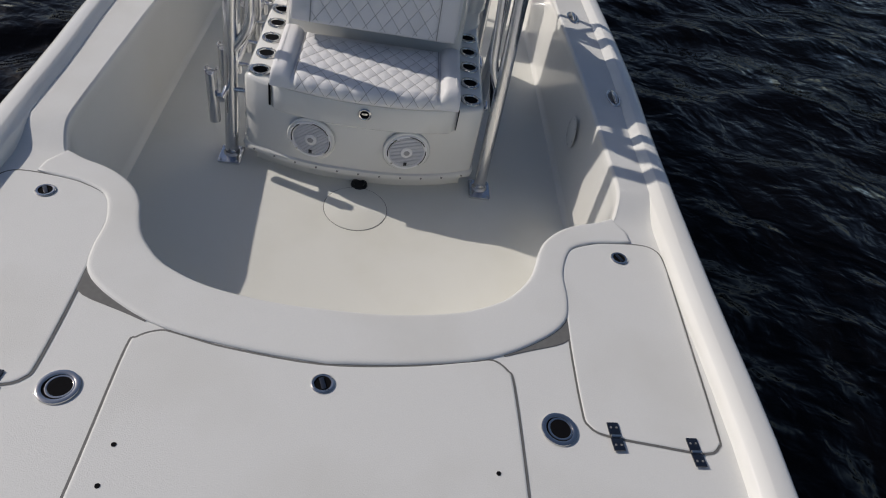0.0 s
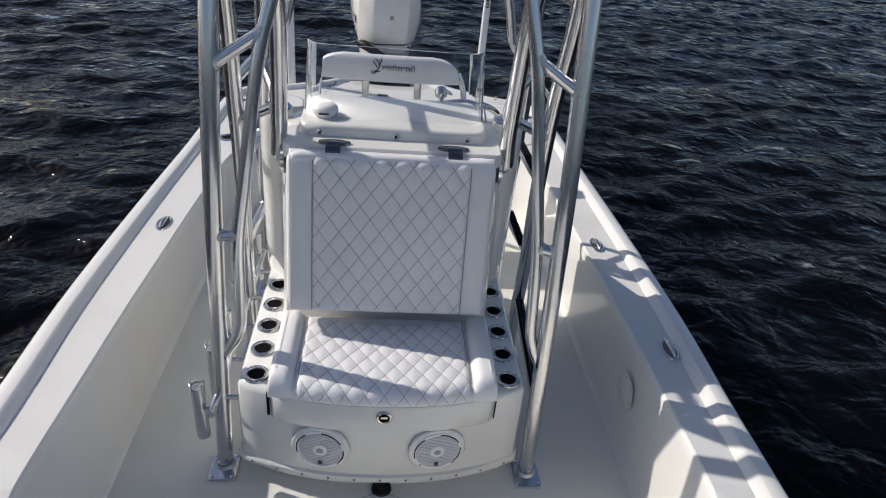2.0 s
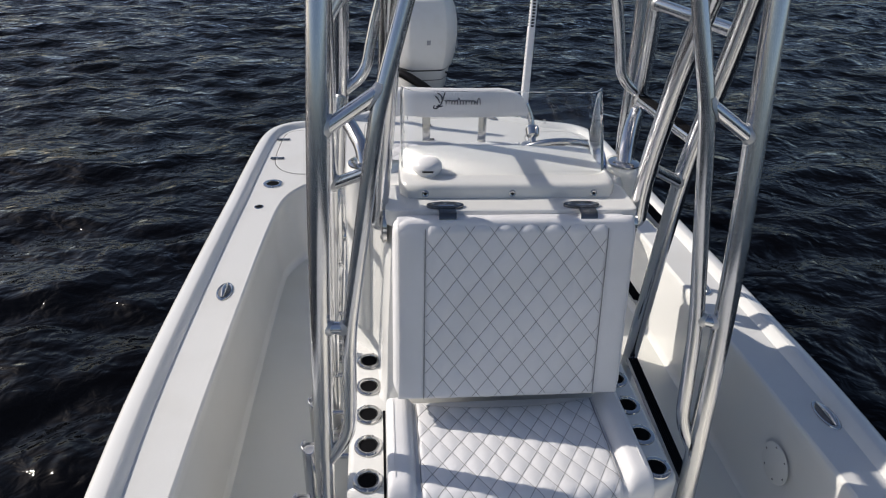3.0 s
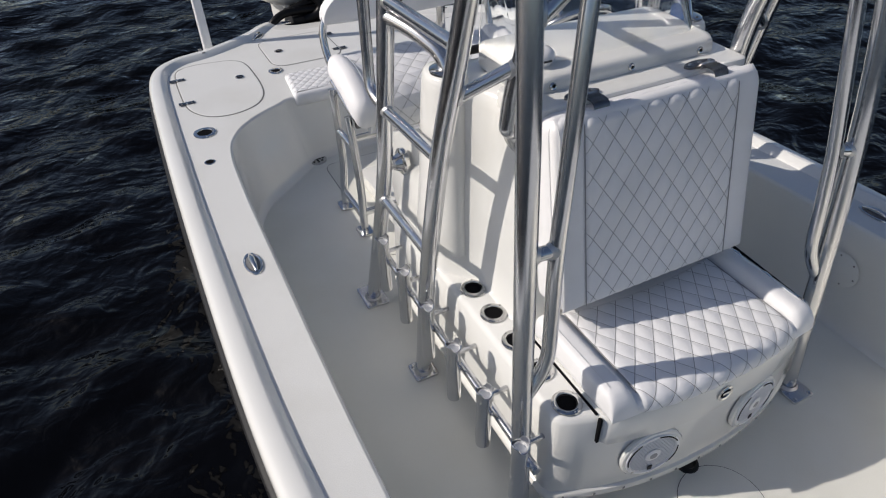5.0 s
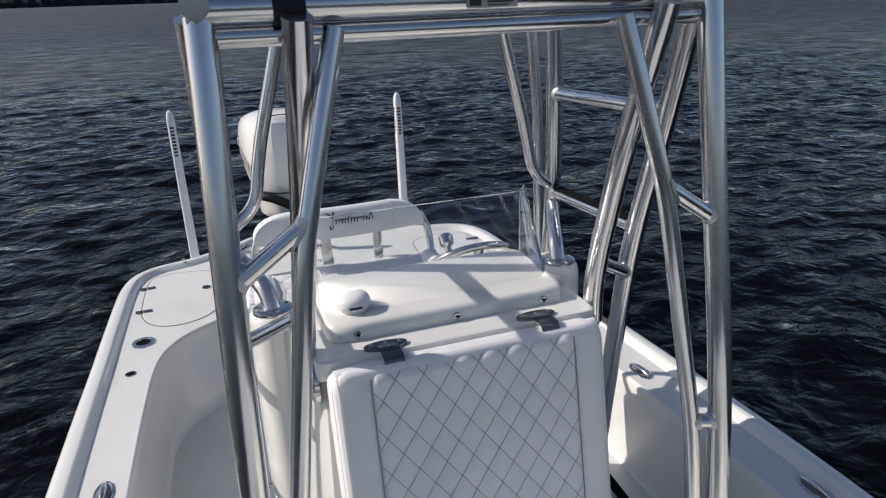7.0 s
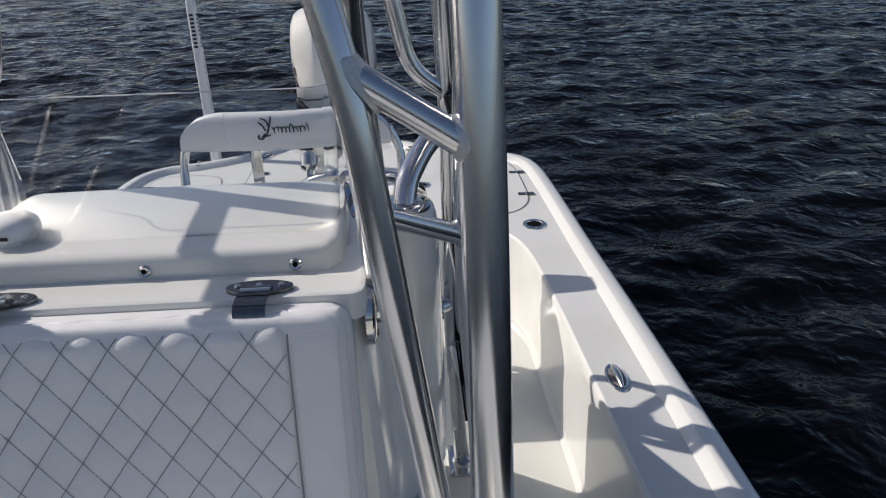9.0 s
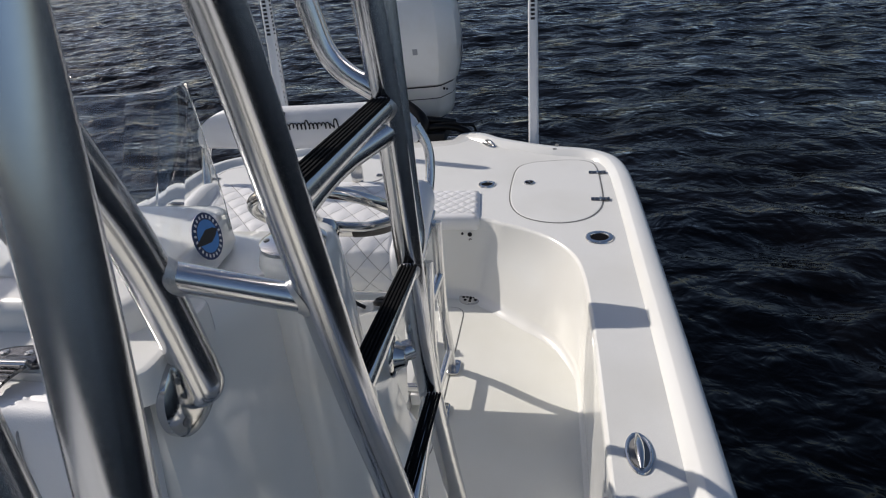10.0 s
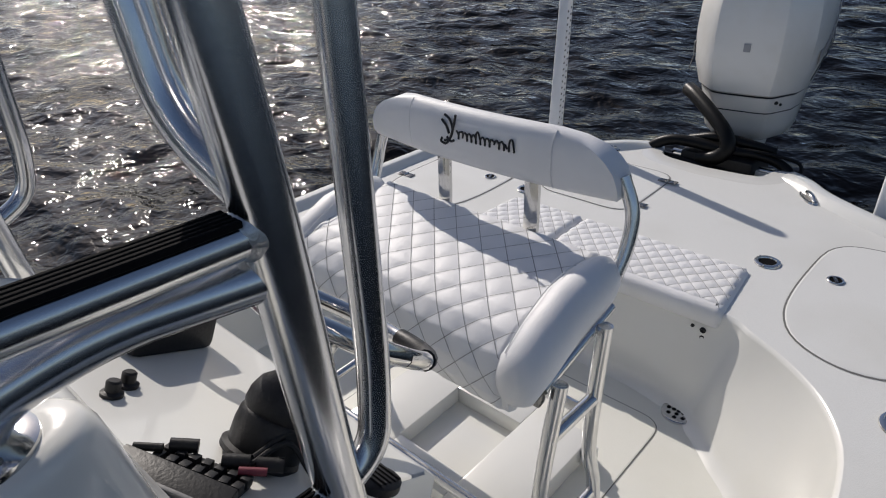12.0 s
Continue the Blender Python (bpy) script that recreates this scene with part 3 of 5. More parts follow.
for g in (gi, go):
    for a, c in zip(g, g[1:]):
        for i in range(len(a) - 1):
            bm.faces.new((a[i], a[i + 1], c[i + 1], c[i]))
for i in range(len(gi[0]) - 1):
    bm.faces.new((gi[-1][i], gi[-1][i + 1], go[-1][i + 1], go[-1][i]))
    bm.faces.new((gi[0][i], gi[0][i + 1], go[0][i + 1], go[0][i]))
for j in (0, -1):
    for a, c, d, e in zip(gi, gi[1:], go, go[1:]):
        bm.faces.new((a[j], c[j], e[j], d[j]))
bmesh.ops.remove_doubles(bm, verts=bm.verts, dist=1e-5)
pane = part("pane", bm, GLASS, screen, "clear acrylic pane")
# White bar along the top: the light the edge catches is put into colour.
part("edge", tube(inner[-1], 0.0011, 6), PLASTIC, screen, "thin white line painting the bright upper edge of the acrylic")
pane.visible_shadow = False
for x in (-0.262, 0.006, 0.262):
    m = Matrix.Translation((x, 0.599, 1.178)) @ Euler((radians(75), 0, 0)).to_matrix().to_4x4()
    sc = part("fastener", lathe([(0.011, 0), (0.011, 0.004), (0.008, 0.007), (0.003, 0.006)], m=m, seg=14), CHROME, screen, "stainless screw with washer")
    part("socket", lathe([(0.0045, 0.0072), (0.001, 0.0074)], m=m, seg=8), DARK, sc)

# satellite antenna
dome = thing("gps_antenna", (-0.252, 0.695, 1.21), "white round satellite antenna on the console", "antenna")
part("foot", lathe([(0.038, 0), (0.038, 0.012), (0.043, 0.014)], (-0.252, 0.695, 1.205), 28), PLASTIC, dome)
part("cap", lathe([(0.045, 0.012), (0.048, 0.020), (0.0465, 0.033), (0.038, 0.043), (0.02, 0.048), (0.004, 0.049)], (-0.252, 0.695, 1.205), 32), PLASTIC, dome)
part("print_bar", box((0.034, 0.002, 0.006), pose(-0.252, 0.648, 1.227), 0.0005), INK, dome, "dark bar of small print")

# front seat box lid and cushion
seat = thing("front_seat", (0, 0.2, 0.45), "white diamond-quilted vinyl seat cushion on a fibreglass lid", "seat cushion")


def lid_half(w, g):
    P = [(x, front_y(x) - g) for x in np.linspace(0, w - 0.02, 9)]
    return P + [(w, front_y(w) - g + 0.02), (w, 0.15), (w, 0.40), (0.0, 0.40)]


part("lid", loft([ring_at(lid_half(0.385, 0.006), 0.335), ring_at(lid_half(0.390, 0.012), 0.342), ring_at(lid_half(0.390, 0.012), 0.44), ring_at(lid_half(0.385, 0.006), 0.452)]), GEL, seat, angle=40)
part("cushion_body", loft([ring_at(lid_half(0.378, 0.004), 0.452), ring_at(lid_half(0.384, 0.012), 0.462), ring_at(lid_half(0.386, 0.016), 0.480), ring_at(lid_half(0.378, 0.006), 0.498),
                           ring_at(lid_half(0.362, -0.012), 0.509), ring_at(lid_half(0.33, -0.04), 0.511)]), VINYL, seat, angle=60)


def seat_skin(u, v, h):
    """The quilted panel, rolled down over the front edge."""
    f = front_y(u) - 0.015
    if v >= 0.04:
        return Vector((u, f + 0.005 + v, 0.519 + h))
    a = (0.04 - v) / 0.045
    fall = max(0.0, a - math.pi / 2) * 0.045
    a = min(a, math.pi / 2)
    return Vector((u, f + 0.045 - (0.045 + h) * math.sin(a), 0.474 + (0.045 + h) * math.cos(a) - fall))


bm, th = tufted(seat_skin, -0.290, 0.290, -0.042, 0.375, 0.0645, 0.088, 0.0044, drop=0.005, edge=0.012)
part("quilted_panel", bm, VINYL, seat, angle=80)
part("stitching", th, THREAD, seat, "dark grey stitching in diamonds")
for s in (1, -1):
    # boxy bolster: upright outside, rounded top, slanting inner face, its nose rolled down to the lid
    rr = []
    y0 = front_y(0.34) - 0.022
    for d in (0.0, 0.004, 0.012, 0.024, 0.038, 0.055, 0.10, 0.20, 0.30, 0.375, 0.384):
        k = math.sqrt(max(0.0, 1 - (1 - min(1.0, d / 0.055)) ** 2))
        k = 0.12 + 0.88 * k if d < 0.38 else 0.93
        sec = rounded([(0.293, 0.496), (0.388, 0.458), (0.387, 0.541), (0.322, 0.545)], 0.022, 4)
        rr.append([Vector((s * p.x, y0 + d + 0.10 * (p.x - 0.34) * max(0.0, 1 - d / 0.055), 0.462 + (p.y - 0.462) * k)) for p in sec])
    part("side_bolster", loft(rr), VINYL, seat, "smooth padded side bolster", angle=60)
    seam_line([(s * 0.2915, front_y(0.29) + d, 0.5175 if d > 0.04 else 0.5175 - 0.04 * ((0.04 - d) / 0.045) ** 2) for d in np.linspace(0.005, 0.36, 15)], seat, 0.0018, THREAD)
    seam_line([(s * 0.366, y0 + d, 0.5452) for d in np.linspace(0.06, 0.37, 6)], seat, 0.0009)
# narrow gaps between the seat's lid and the shelves
for s, w in ((-1, 0.008), (1, 0.003)):
    gp = part("lid_gap", box((w, 0.36, 0.004), pose(s * 0.3945, 0.255, 0.4475), 0.0005), DARK, seat, "dark gap beside the lid")
    part("slit", box((w, 0.012, 0.10), pose(s * 0.3945, front_y(0.3945) + 0.002, 0.397), 0.0005), DARK, gp)

tm = Matrix.Translation((0.003, -0.0135, 0.412)) @ Euler((radians(90), 0, 0)).to_matrix().to_4x4()
sl = thing("seat_latch", (0, -0.012, 0.405), "round stainless latch in the seat's front", "latch")
part("ring", lathe([(0.028, 0), (0.028, 0.003), (0.024, 0.006), (0.019, 0.004), (0.018, 0.001)], m=tm, seg=28, caps=False), CHROME, sl)
part("cup", lathe([(0.0185, 0.0015), (0.008, 0.001)], m=tm, seg=24), DARK, sl)
part("handle", box((0.024, 0.010, 0.004), tm @ pose(0, 0.003, 0.004), 0.002), CHROME, sl)

# backrest
back = thing("backrest", (0, 0.44, 0.52), "white diamond-quilted vinyl backrest hinged at the console's front", "backrest")
BV, BN = Vector((0, 0.206, 0.978)).normalized(), Vector((0, -0.978, 0.206)).normalized()
B0 = Vector((-0.002, 0.318, 0.578))


def back_pt(u, v, h):
    return B0 + Vector((u, 0, 0)) + BV * v + BN * h


def back_ring(w, v0, v1, h, r=0.045):
    low = rounded([(-w, v0), (w, v0), (w, v1), (-w, v1)], r, 5)
    return [back_pt(p.x, p.y, h) for p in low]


# a deep base against the console and the face cushion on it
part("pad", loft([back_ring(0.345, 0.030, 0.585, -0.125), back_ring(0.360, 0.022, 0.598, -0.112), back_ring(0.363, 0.020, 0.601, -0.050), back_ring(0.358, 0.024, 0.596, -0.034)]), VINYL, back, angle=60)
part("face_cushion", loft([back_ring(0.350, 0.024, 0.597, -0.036), back_ring(0.357, 0.020, 0.604, -0.030), back_ring(0.358, 0.020, 0.605, -0.018), back_ring(0.354, 0.023, 0.600, -0.006),
                           back_ring(0.346, 0.029, 0.592, -0.001), back_ring(0.30, 0.05, 0.56, 0.0)]), VINYL, back, angle=60)


def back_skin(u, v, h):
    roll = max(0.0, v - 0.562) / 0.046
    return back_pt(u, v - 0.002 * roll * roll, 0.003 + h * (1 + 0.8 * roll) - 0.026 * roll ** 2)


bm, th = tufted(back_skin, -0.268, 0.268, 0.026, 0.608, 0.0705, 0.0945, 0.0055, drop=0.006, edge=0.012)
part("quilted_panel", bm, VINYL, back, angle=80)
part("stitching", th, THREAD, back, "dark grey stitching in diamonds")
for s in (1, -1):
    # flat side panels, barely domed, with a welt line down each edge
    rr = []
    for v in (0.026, 0.034, 0.08, 0.3, 0.5, 0.560, 0.585, 0.602, 0.607):
        roll = max(0.0, v - 0.562) / 0.046
        end = 0.4 if v < 0.03 or v > 0.605 else 1.0
        rr.append([back_pt(s * (0.310 + 0.040 * math.cos(b)), v, -0.004 + 0.0085 * end * math.sin(b) - 0.026 * roll ** 2) for b in np.linspace(0, 2 * math.pi, 20, endpoint=False)])
    part("side_panel", loft(rr), VINYL, back, "smooth vinyl side panel", angle=70)
    seam_line([back_pt(s * 0.2695, v, 0.0022 - 0.026 * (max(0, v - 0.562) / 0.046) ** 2) for v in np.linspace(0.026, 0.604, 20)], back, 0.0016, THREAD)
    seam_line([back_pt(s * 0.346, v, 0.0012 - 0.026 * (max(0, v - 0.562) / 0.046) ** 2) for v in np.linspace(0.04, 0.590, 18)], back, 0.001)

# hinges from the ledge over the backrest's top
for x in (-0.206, 0.210):
    h = part("hinge", tube([(x - 0.024, 0.514, 1.176), (x + 0.024, 0.514, 1.176)], 0.0065, 10), CHROME, back, "polished stainless hinge")
    part("leaf", slab([(x + 0.056 * math.cos(a), 0.541 + 0.021 * math.sin(a)) for a in (2 * math.pi * k / 28 for k in range(28))], 1.171, 0.008, 0.002), STEEL, h)
    part("tongue", box((0.046, 0.022, 0.005), pose(x, 0.524, 1.172), 0.001), STEEL, h)
    for dx in (-0.036, 0.0, 0.036):
        part("screw", lathe([(0.006, 0.0), (0.0055, 0.002), (0.001, 0.0026)], (x + dx, 0.543, 1.171), 10), CHROME, h)
    line = ((0.510, 1.179), (0.498, 1.181), (0.480, 1.183), (0.466, 1.182), (0.456, 1.174), (0.452, 1.160))
    part("strap", loft([[Vector((x + sx * 0.025, y, z + dz)) for sx, dz in ((-1, 0), (1, 0), (1, -0.004), (-1, -0.004))] for y, z in line]), STEEL, h, "dark ribbed steel strap")
    for k in range(5):
        y, z = 0.503 - 0.0095 * k, 1.1815 + (0.001 if k < 3 else 0.0)
        part("rib", tube([(x - 0.025, y, z), (x + 0.025, y, z)], 0.0018, 8), STEEL, h)

# flush rod holders along both shelves
for s in (1, -1):
    for k in range(5):
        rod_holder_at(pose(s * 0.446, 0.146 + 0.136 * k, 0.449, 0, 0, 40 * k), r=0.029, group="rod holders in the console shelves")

# speakers
for x in (-0.213, 0.197):
    yaw = math.degrees(math.atan2(0.105 * 2.3 * (abs(x) / 0.515) ** 1.3 / 0.515, 1)) * (1 if x > 0 else -1)
    m = Matrix.Translation((x, front_y(x) - 0.004, 0.238)) @ pose(0, 0, 0, 0, 0, yaw) @ pose(0, 0, 0, 90, 0, 0)
    sp = thing("loudspeaker", (x, front_y(x), 0.232), "white round marine loudspeaker with a ribbed grille", "loudspeaker", "speakers in the console's front")
    part("spacer", lathe([(0.103, -0.006), (0.104, 0.004), (0.100, 0.009), (0.090, 0.010)], m=m, seg=40, caps=False), GEL, sp, "white moulded ring behind the rim")
    part("rim", lathe([(0.092, -0.002), (0.093, 0.006), (0.089, 0.013), (0.080, 0.014), (0.076, 0.008)], m=m, seg=40, caps=False), PLASTIC, sp)
    part("cone", lathe([(0.078, 0.005), (0.05, 0.003), (0.02, 0.002)], m=m, seg=36), CONE, sp, "grey cone behind the grille")
    for k in range(19):
        w = -0.0684 + 0.0076 * k
        L = math.sqrt(0.0755 ** 2 - w * w)
        part("rib", box((2 * L, 0.0056, 0.004), m @ pose(0, w, 0.0085), 0.0012), GRILLE, sp)
    for a0, a1 in ((0.5, 1.5), (2.2, 3.4), (-0.7, 0.15)):
        part("slot", tube([m @ Vector((0.0835 * math.cos(a), 0.0835 * math.sin(a), 0.0138)) for a in np.linspace(a0, a1, 12)], 0.0022, 6), DARK, sp, "dark curved slot in the rim")
    hub = part("hub", lathe([(0.026, 0.008), (0.026, 0.0135), (0.02, 0.0165), (0.006, 0.017)], m=m, seg=28), PLASTIC, sp)
    part("inlay", lathe([(0.013, 0.0168), (0.012, 0.0175), (0.002, 0.0177)], m=m, seg=20), GREY_INK, hub)
    part("badge", box((0.014, 0.018, 0.003), m @ pose(0, -0.062, 0.014), 0.001), INK, sp, "small dark badge")
    for k in range(4):
        a = math.pi / 4 + k * math.pi / 2
        part("screw", lathe([(0.0045, 0.012), (0.0045, 0.0145), (0.001, 0.015)], m=m @ Matrix.Translation((0.0845 * math.cos(a), 0.0845 * math.sin(a), 0)), seg=10), CHROME, sp)


# ---- the tower ----
tower = thing("tower", (0, 0.6, 0), "welded brushed aluminium tower frame straddling the console", "boat tower")
# each bar's line from its foot to the top, starboard (1) and port (-1), with x counted outwards
FRONT = {1: [(0.572, 0.105, 0.0), (0.559, 0.210, 0.958), (0.553, 0.306, 1.477), (0.540, 0.392, 1.95)],
         -1: [(0.584, 0.130, 0.0), (0.562, 0.236, 0.958), (0.545, 0.308, 1.477), (0.523, 0.402, 1.95)]}
MID = {1: [(0.604, 0.822, 0.0), (0.604, 0.780, 0.52), (0.576, 0.692, 0.99), (0.565, 0.624, 1.326), (0.565, 0.538, 1.64), (0.533, 0.421, 1.95)],
       -1: [(0.599, 0.800, 0.0), (0.585, 0.751, 0.52), (0.563, 0.687, 0.99), (0.549, 0.601, 1.326), (0.538, 0.525, 1.64), (0.538, 0.429, 1.95)]}
AFT = {1: [(0.590, 1.284, 0.0), (0.564, 1.167, 0.635), (0.565, 1.132, 0.985), (0.563, 1.110, 1.325), (0.548, 1.087, 1.66), (0.525, 1.072, 1.95)],
       -1: [(0.612, 1.279, 0.0), (0.571, 1.141, 0.635), (0.559, 1.096, 0.985), (0.534, 1.087, 1.325), (0.520, 1.064, 1.66), (0.515, 1.056, 1.95)]}
INNER = {1: [(0.566, 0.160, 0.49), (0.510, 0.188, 0.60), (0.489, 0.225, 0.95), (0.410, 0.307, 1.54), (0.314, 0.376, 1.925)],
         -1: [(0.573, 0.184, 0.49), (0.494, 0.190, 0.60), (0.487, 0.219, 0.95), (0.401, 0.312, 1.54), (0.294, 0.390, 1.925)]}
SIDE = {1: [(0.384, 0.583, 1.088), (0.414, 0.583, 1.094), (0.406, 0.575, 1.20), (0.404, 0.553, 1.32), (0.392, 0.461, 1.60), (0.410, 0.361, 1.95)],
        -1: [(0.384, 0.583, 1.088), (0.406, 0.583, 1.094), (0.398, 0.580, 1.20), (0.390, 0.550, 1.32), (0.373, 0.469, 1.60), (0.364, 0.348, 1.95)]}
CURVED = {1: [(0.473, 1.090, 1.40), (0.441, 1.091, 1.56), (0.322, 1.053, 1.935)],
          -1: [(0.445, 1.095, 1.40), (0.414, 1.118, 1.56), (0.304, 1.110, 1.935)]}


def at_z(line, z):
    for a, c in zip(line, line[1:]):
        if a[2] <= z <= c[2]:
            t = (z - a[2]) / (c[2] - a[2])
            return Vector(a).lerp(Vector(c), t)
    return Vector(line[-1])


def flip(pts, s):
    return [Vector((s * p[0], p[1], p[2])) for p in pts]


def weld(p, d, r, parent):
    """A bead where one bar meets another."""
    m = Matrix.Translation(p) @ Vector(d).to_track_quat("Z", "Y").to_matrix().to_4x4()
    return part("weld", lathe([(r + 0.0022, -0.005), (r + 0.0015, 0.0), (r - 0.0006, 0.006)], m=m, seg=16, caps=False), WELD, parent)


def saddle(p, d, r, line, s, host_r, parent):
    """A bead that follows the joint of a bar of radius r, leaving p along d, with the host bar on a line."""
    h0, h1 = flip([at_z(line, p.z - 0.02), at_z(line, p.z + 0.02)], s)
    host = (h1 - h0).normalized()
    cs = host.dot(d)
    sn = math.sqrt(1 - cs * cs)
    v = (host - d * cs) / sn
    u = d.cross(v)
    rings = []
    for grow, off in ((0.0045, -0.0005), (0.0026, 0.0025), (0.0012, 0.0055), (-0.0006, 0.0085)):
        ring = []
        for k in range(24):
            a = k * math.pi / 12
            lat, w = (r + grow) * math.sin(a), (r + grow) * math.cos(a)
            e = (math.sqrt(max(host_r ** 2 - lat * lat, 1e-6)) + w * cs) / sn + off
            ring.append(p + d * e + u * lat + v * w)
        rings.append(ring)
    return part("weld", loft(rings), WELD, parent)


for s in (1, -1):
    for line, px, py, dy in ((FRONT[s], 0.050, 0.064, -0.014), (MID[s], 0.046, 0.046, 0.0), (AFT[s], 0.050, 0.072, 0.005)):
        leg = part("leg", tube(catmull(flip(line, s), 5), 0.0285, 20), ALU, tower)
        x, y, _ = line[0]
        c = Vector((s * x, y + dy))
        plate = part("base_plate", slab(rounded([c + Vector(q) for q in ((-px, -py), (px, -py), (px, py), (-px, py))], 0.012), 0.010, 0.010, 0.002), ALU, tower, "square base plate bolted to the floor")
        for bx in (0.013 - px, px - 0.013):
            for by in (0.013 - py, py - 0.013):
                part("bolt", lathe([(0.007, 0), (0.007, 0.004), (0.003, 0.006)], (c.x + bx, c.y + by, 0.010), 10), CHROME, plate)
        part("weld", lathe([(0.037, 0.0), (0.034, 0.006), (0.029, 0.011)], (s * x, y, 0.010), 18, caps=False), WELD, plate)
    # inner bar of the front leg
    inner_bar = bent(flip(INNER[s], s), 0.08)
    part("inner_bar", tube(inner_bar, 0.0205, 16), ALU, tower)
    weld(inner_bar[0], inner_bar[1] - inner_bar[0], 0.022, tower)
    for z0, z1 in ((0.955, 0.965), (1.464, 1.562) if s > 0 else (1.477, 1.585)):
        a, c = flip([at_z(FRONT[s], z0), at_z(INNER[s], z1)], s)
        part("brace", tube([a, c], 0.0185, 14), ALU, tower)
        d = (c - a).normalized()
        saddle(a, d, 0.0185, FRONT[s], s, 0.0285, tower)
        saddle(c, -d, 0.0185, INNER[s], s, 0.0205, tower)
    # bar that rises from a flange on the console's side
    side = bent(flip(SIDE[s], s), 0.085)
    part("side_bar", tube(side, 0.0280, 18), ALU, tower)
    m = Matrix.Translation((s * 0.386, SIDE[s][0][1], 1.088)) @ Euler((0, radians(90 * s), 0)).to_matrix().to_4x4()
    fl = part("flange", lathe([(0.062, -0.006), (0.062, 0.006), (0.056, 0.010), (0.03, 0.012)], m=m, seg=32), CHROME, tower, "polished round flange on the console's side")
    for k in range(4):
        a = k * math.pi / 2 + 0.6
        part("screw", lathe([(0.006, 0.009), (0.006, 0.013), (0.002, 0.014)], m=m @ Matrix.Translation((0.044 * math.cos(a), 0.044 * math.sin(a), 0)), seg=10), GREY, fl)
    a, c = flip([at_z(SIDE[s][1:], 1.285), at_z(MID[s], 1.186)], s)
    part("brace", tube([a, c], 0.0185, 14), ALU, tower)
    d = (c - a).normalized()
    saddle(a, d, 0.0185, SIDE[s][1:], s, 0.0280, tower)
    saddle(c, -d, 0.0185, MID[s], s, 0.0285, tower)
    # bent brace from the console's shoulder up to the aft leg
    j = at_z(AFT[s], 1.272)
    sh = bent(flip([(0.449, 0.855, 1.166), (0.456, 0.884, 1.212), (0.494, 0.975, 1.252), j], s), 0.07)
    part("shoulder_brace", tube(sh, 0.025, 16), ALU, tower)
    fl = part("flange", lathe([(0.055, 0), (0.055, 0.006), (0.048, 0.010), (0.03, 0.012)], (s * 0.449, 0.857, 1.166), 32), CHROME, tower, "polished round flange on the console's shoulder")
    for k in range(4):
        a = k * math.pi / 2 + 0.3
        part("screw", lathe([(0.005, 0.009), (0.005, 0.012), (0.002, 0.013)], (s * 0.449 + 0.042 * math.cos(a), 0.857 + 0.042 * math.sin(a), 1.166), 10), GREY, fl)
    # standoff low on the aft leg
    a, c = flip([(0.502, 1.120, 0.737), at_z(AFT[s], 0.745)], s)
    part("standoff", tube([a, a.lerp(c, 0.35), c], lambda t: 0.034 - 0.010 * min(1.0, t * 2), 18), ALU, tower)
    m = Matrix.Translation(a) @ Euler((0, radians(90 * s), 0)).to_matrix().to_4x4()
    part("flange", lathe([(0.050, -0.012), (0.050, 0.003), (0.046, 0.007), (0.036, 0.010), (0.030, 0.020), (0.024, 0.032)], m=m, seg=28), CHROME, tower)
    # curved bars over the stern side of the aft leg
    curve = bent(flip([at_z(AFT[s], 1.335)] + CURVED[s], s), 0.12)
    part("curved_bar", tube(curve, 0.0195, 16), ALU, tower)
    thin = bent(flip([at_z(AFT[s], 0.965), (0.574, 1.185, 1.00), (0.565, 1.205, 1.10), (0.555, 1.222, 1.60), (0.520, 1.234, 1.95)], s), 0.10)
    part("aft_bar", tube(thin, 0.0195, 16), ALU, tower)
    # ladder rungs
    for z in (0.59, 0.963, 1.316, 1.66):
        a, c = at_z(AFT[s], z), at_z(MID[s], z + 0.024)
        a, c = flip([a, c], s)
        rung = part("rung", tube([a, c], 0.0195, 14), ALU, tower)
        d = (c - a).normalized()
        saddle(a, d, 0.0195, AFT[s], s, 0.0285, tower)
        saddle(c, -d, 0.0195, MID[s], s, 0.0285, tower)
        if s > 0 and z < 1.5:
            L = (c - a).length - 0.062
            bm = bmesh.new()
            for k in range(5):
                off = -0.014 + 0.007 * k
                mid = (a + c) / 2 + Vector((off, 0, 0.0195))
                ang = math.atan2(d.z, -d.y)
                box((0.0052, L, 0.007), Matrix.Translation(mid) @ Euler((-ang, 0, 0)).to_matrix().to_4x4(), 0.001, bm, 1)
            part("tread", bm, TREAD, rung, "ribbed black rubber tread")
# low step bar on the starboard side of the console
a, c = at_z(FRONT[1], 0.345), at_z(MID[1], 0.345)
step = part("step_bar", tube([a, c], 0.0195, 14), ALU, tower)
bm = bmesh.new()
for k in range(5):
    box((0.0058, (c - a).length - 0.06, 0.006), Matrix.Translation((a + c) / 2 + Vector((-0.0148 + 0.0074 * k, 0, 0.0195))) @ Euler((0, 0, math.atan2(-(c - a).x, (c - a).y))).to_matrix().to_4x4(), 0.001, bm, 1)
part("tread", bm, TREAD, step, "ribbed black rubber tread")
# bars across the top
for y, z, r in ((0.398, 1.965, 0.0285), (0.402, 1.917, 0.0185)):
    part("crossbar", tube([(-0.545, y, z), (0.545, y, z)], r, 20), ALU, tower)
plate = part("maker_plate", box((0.105, 0.002, 0.022), Matrix.Translation((0.012, 0.3685, 1.961)) @ Euler((radians(4), 0, 0)).to_matrix().to_4x4(), 0.0005), GREY_INK, tower, "small printed maker's plate")
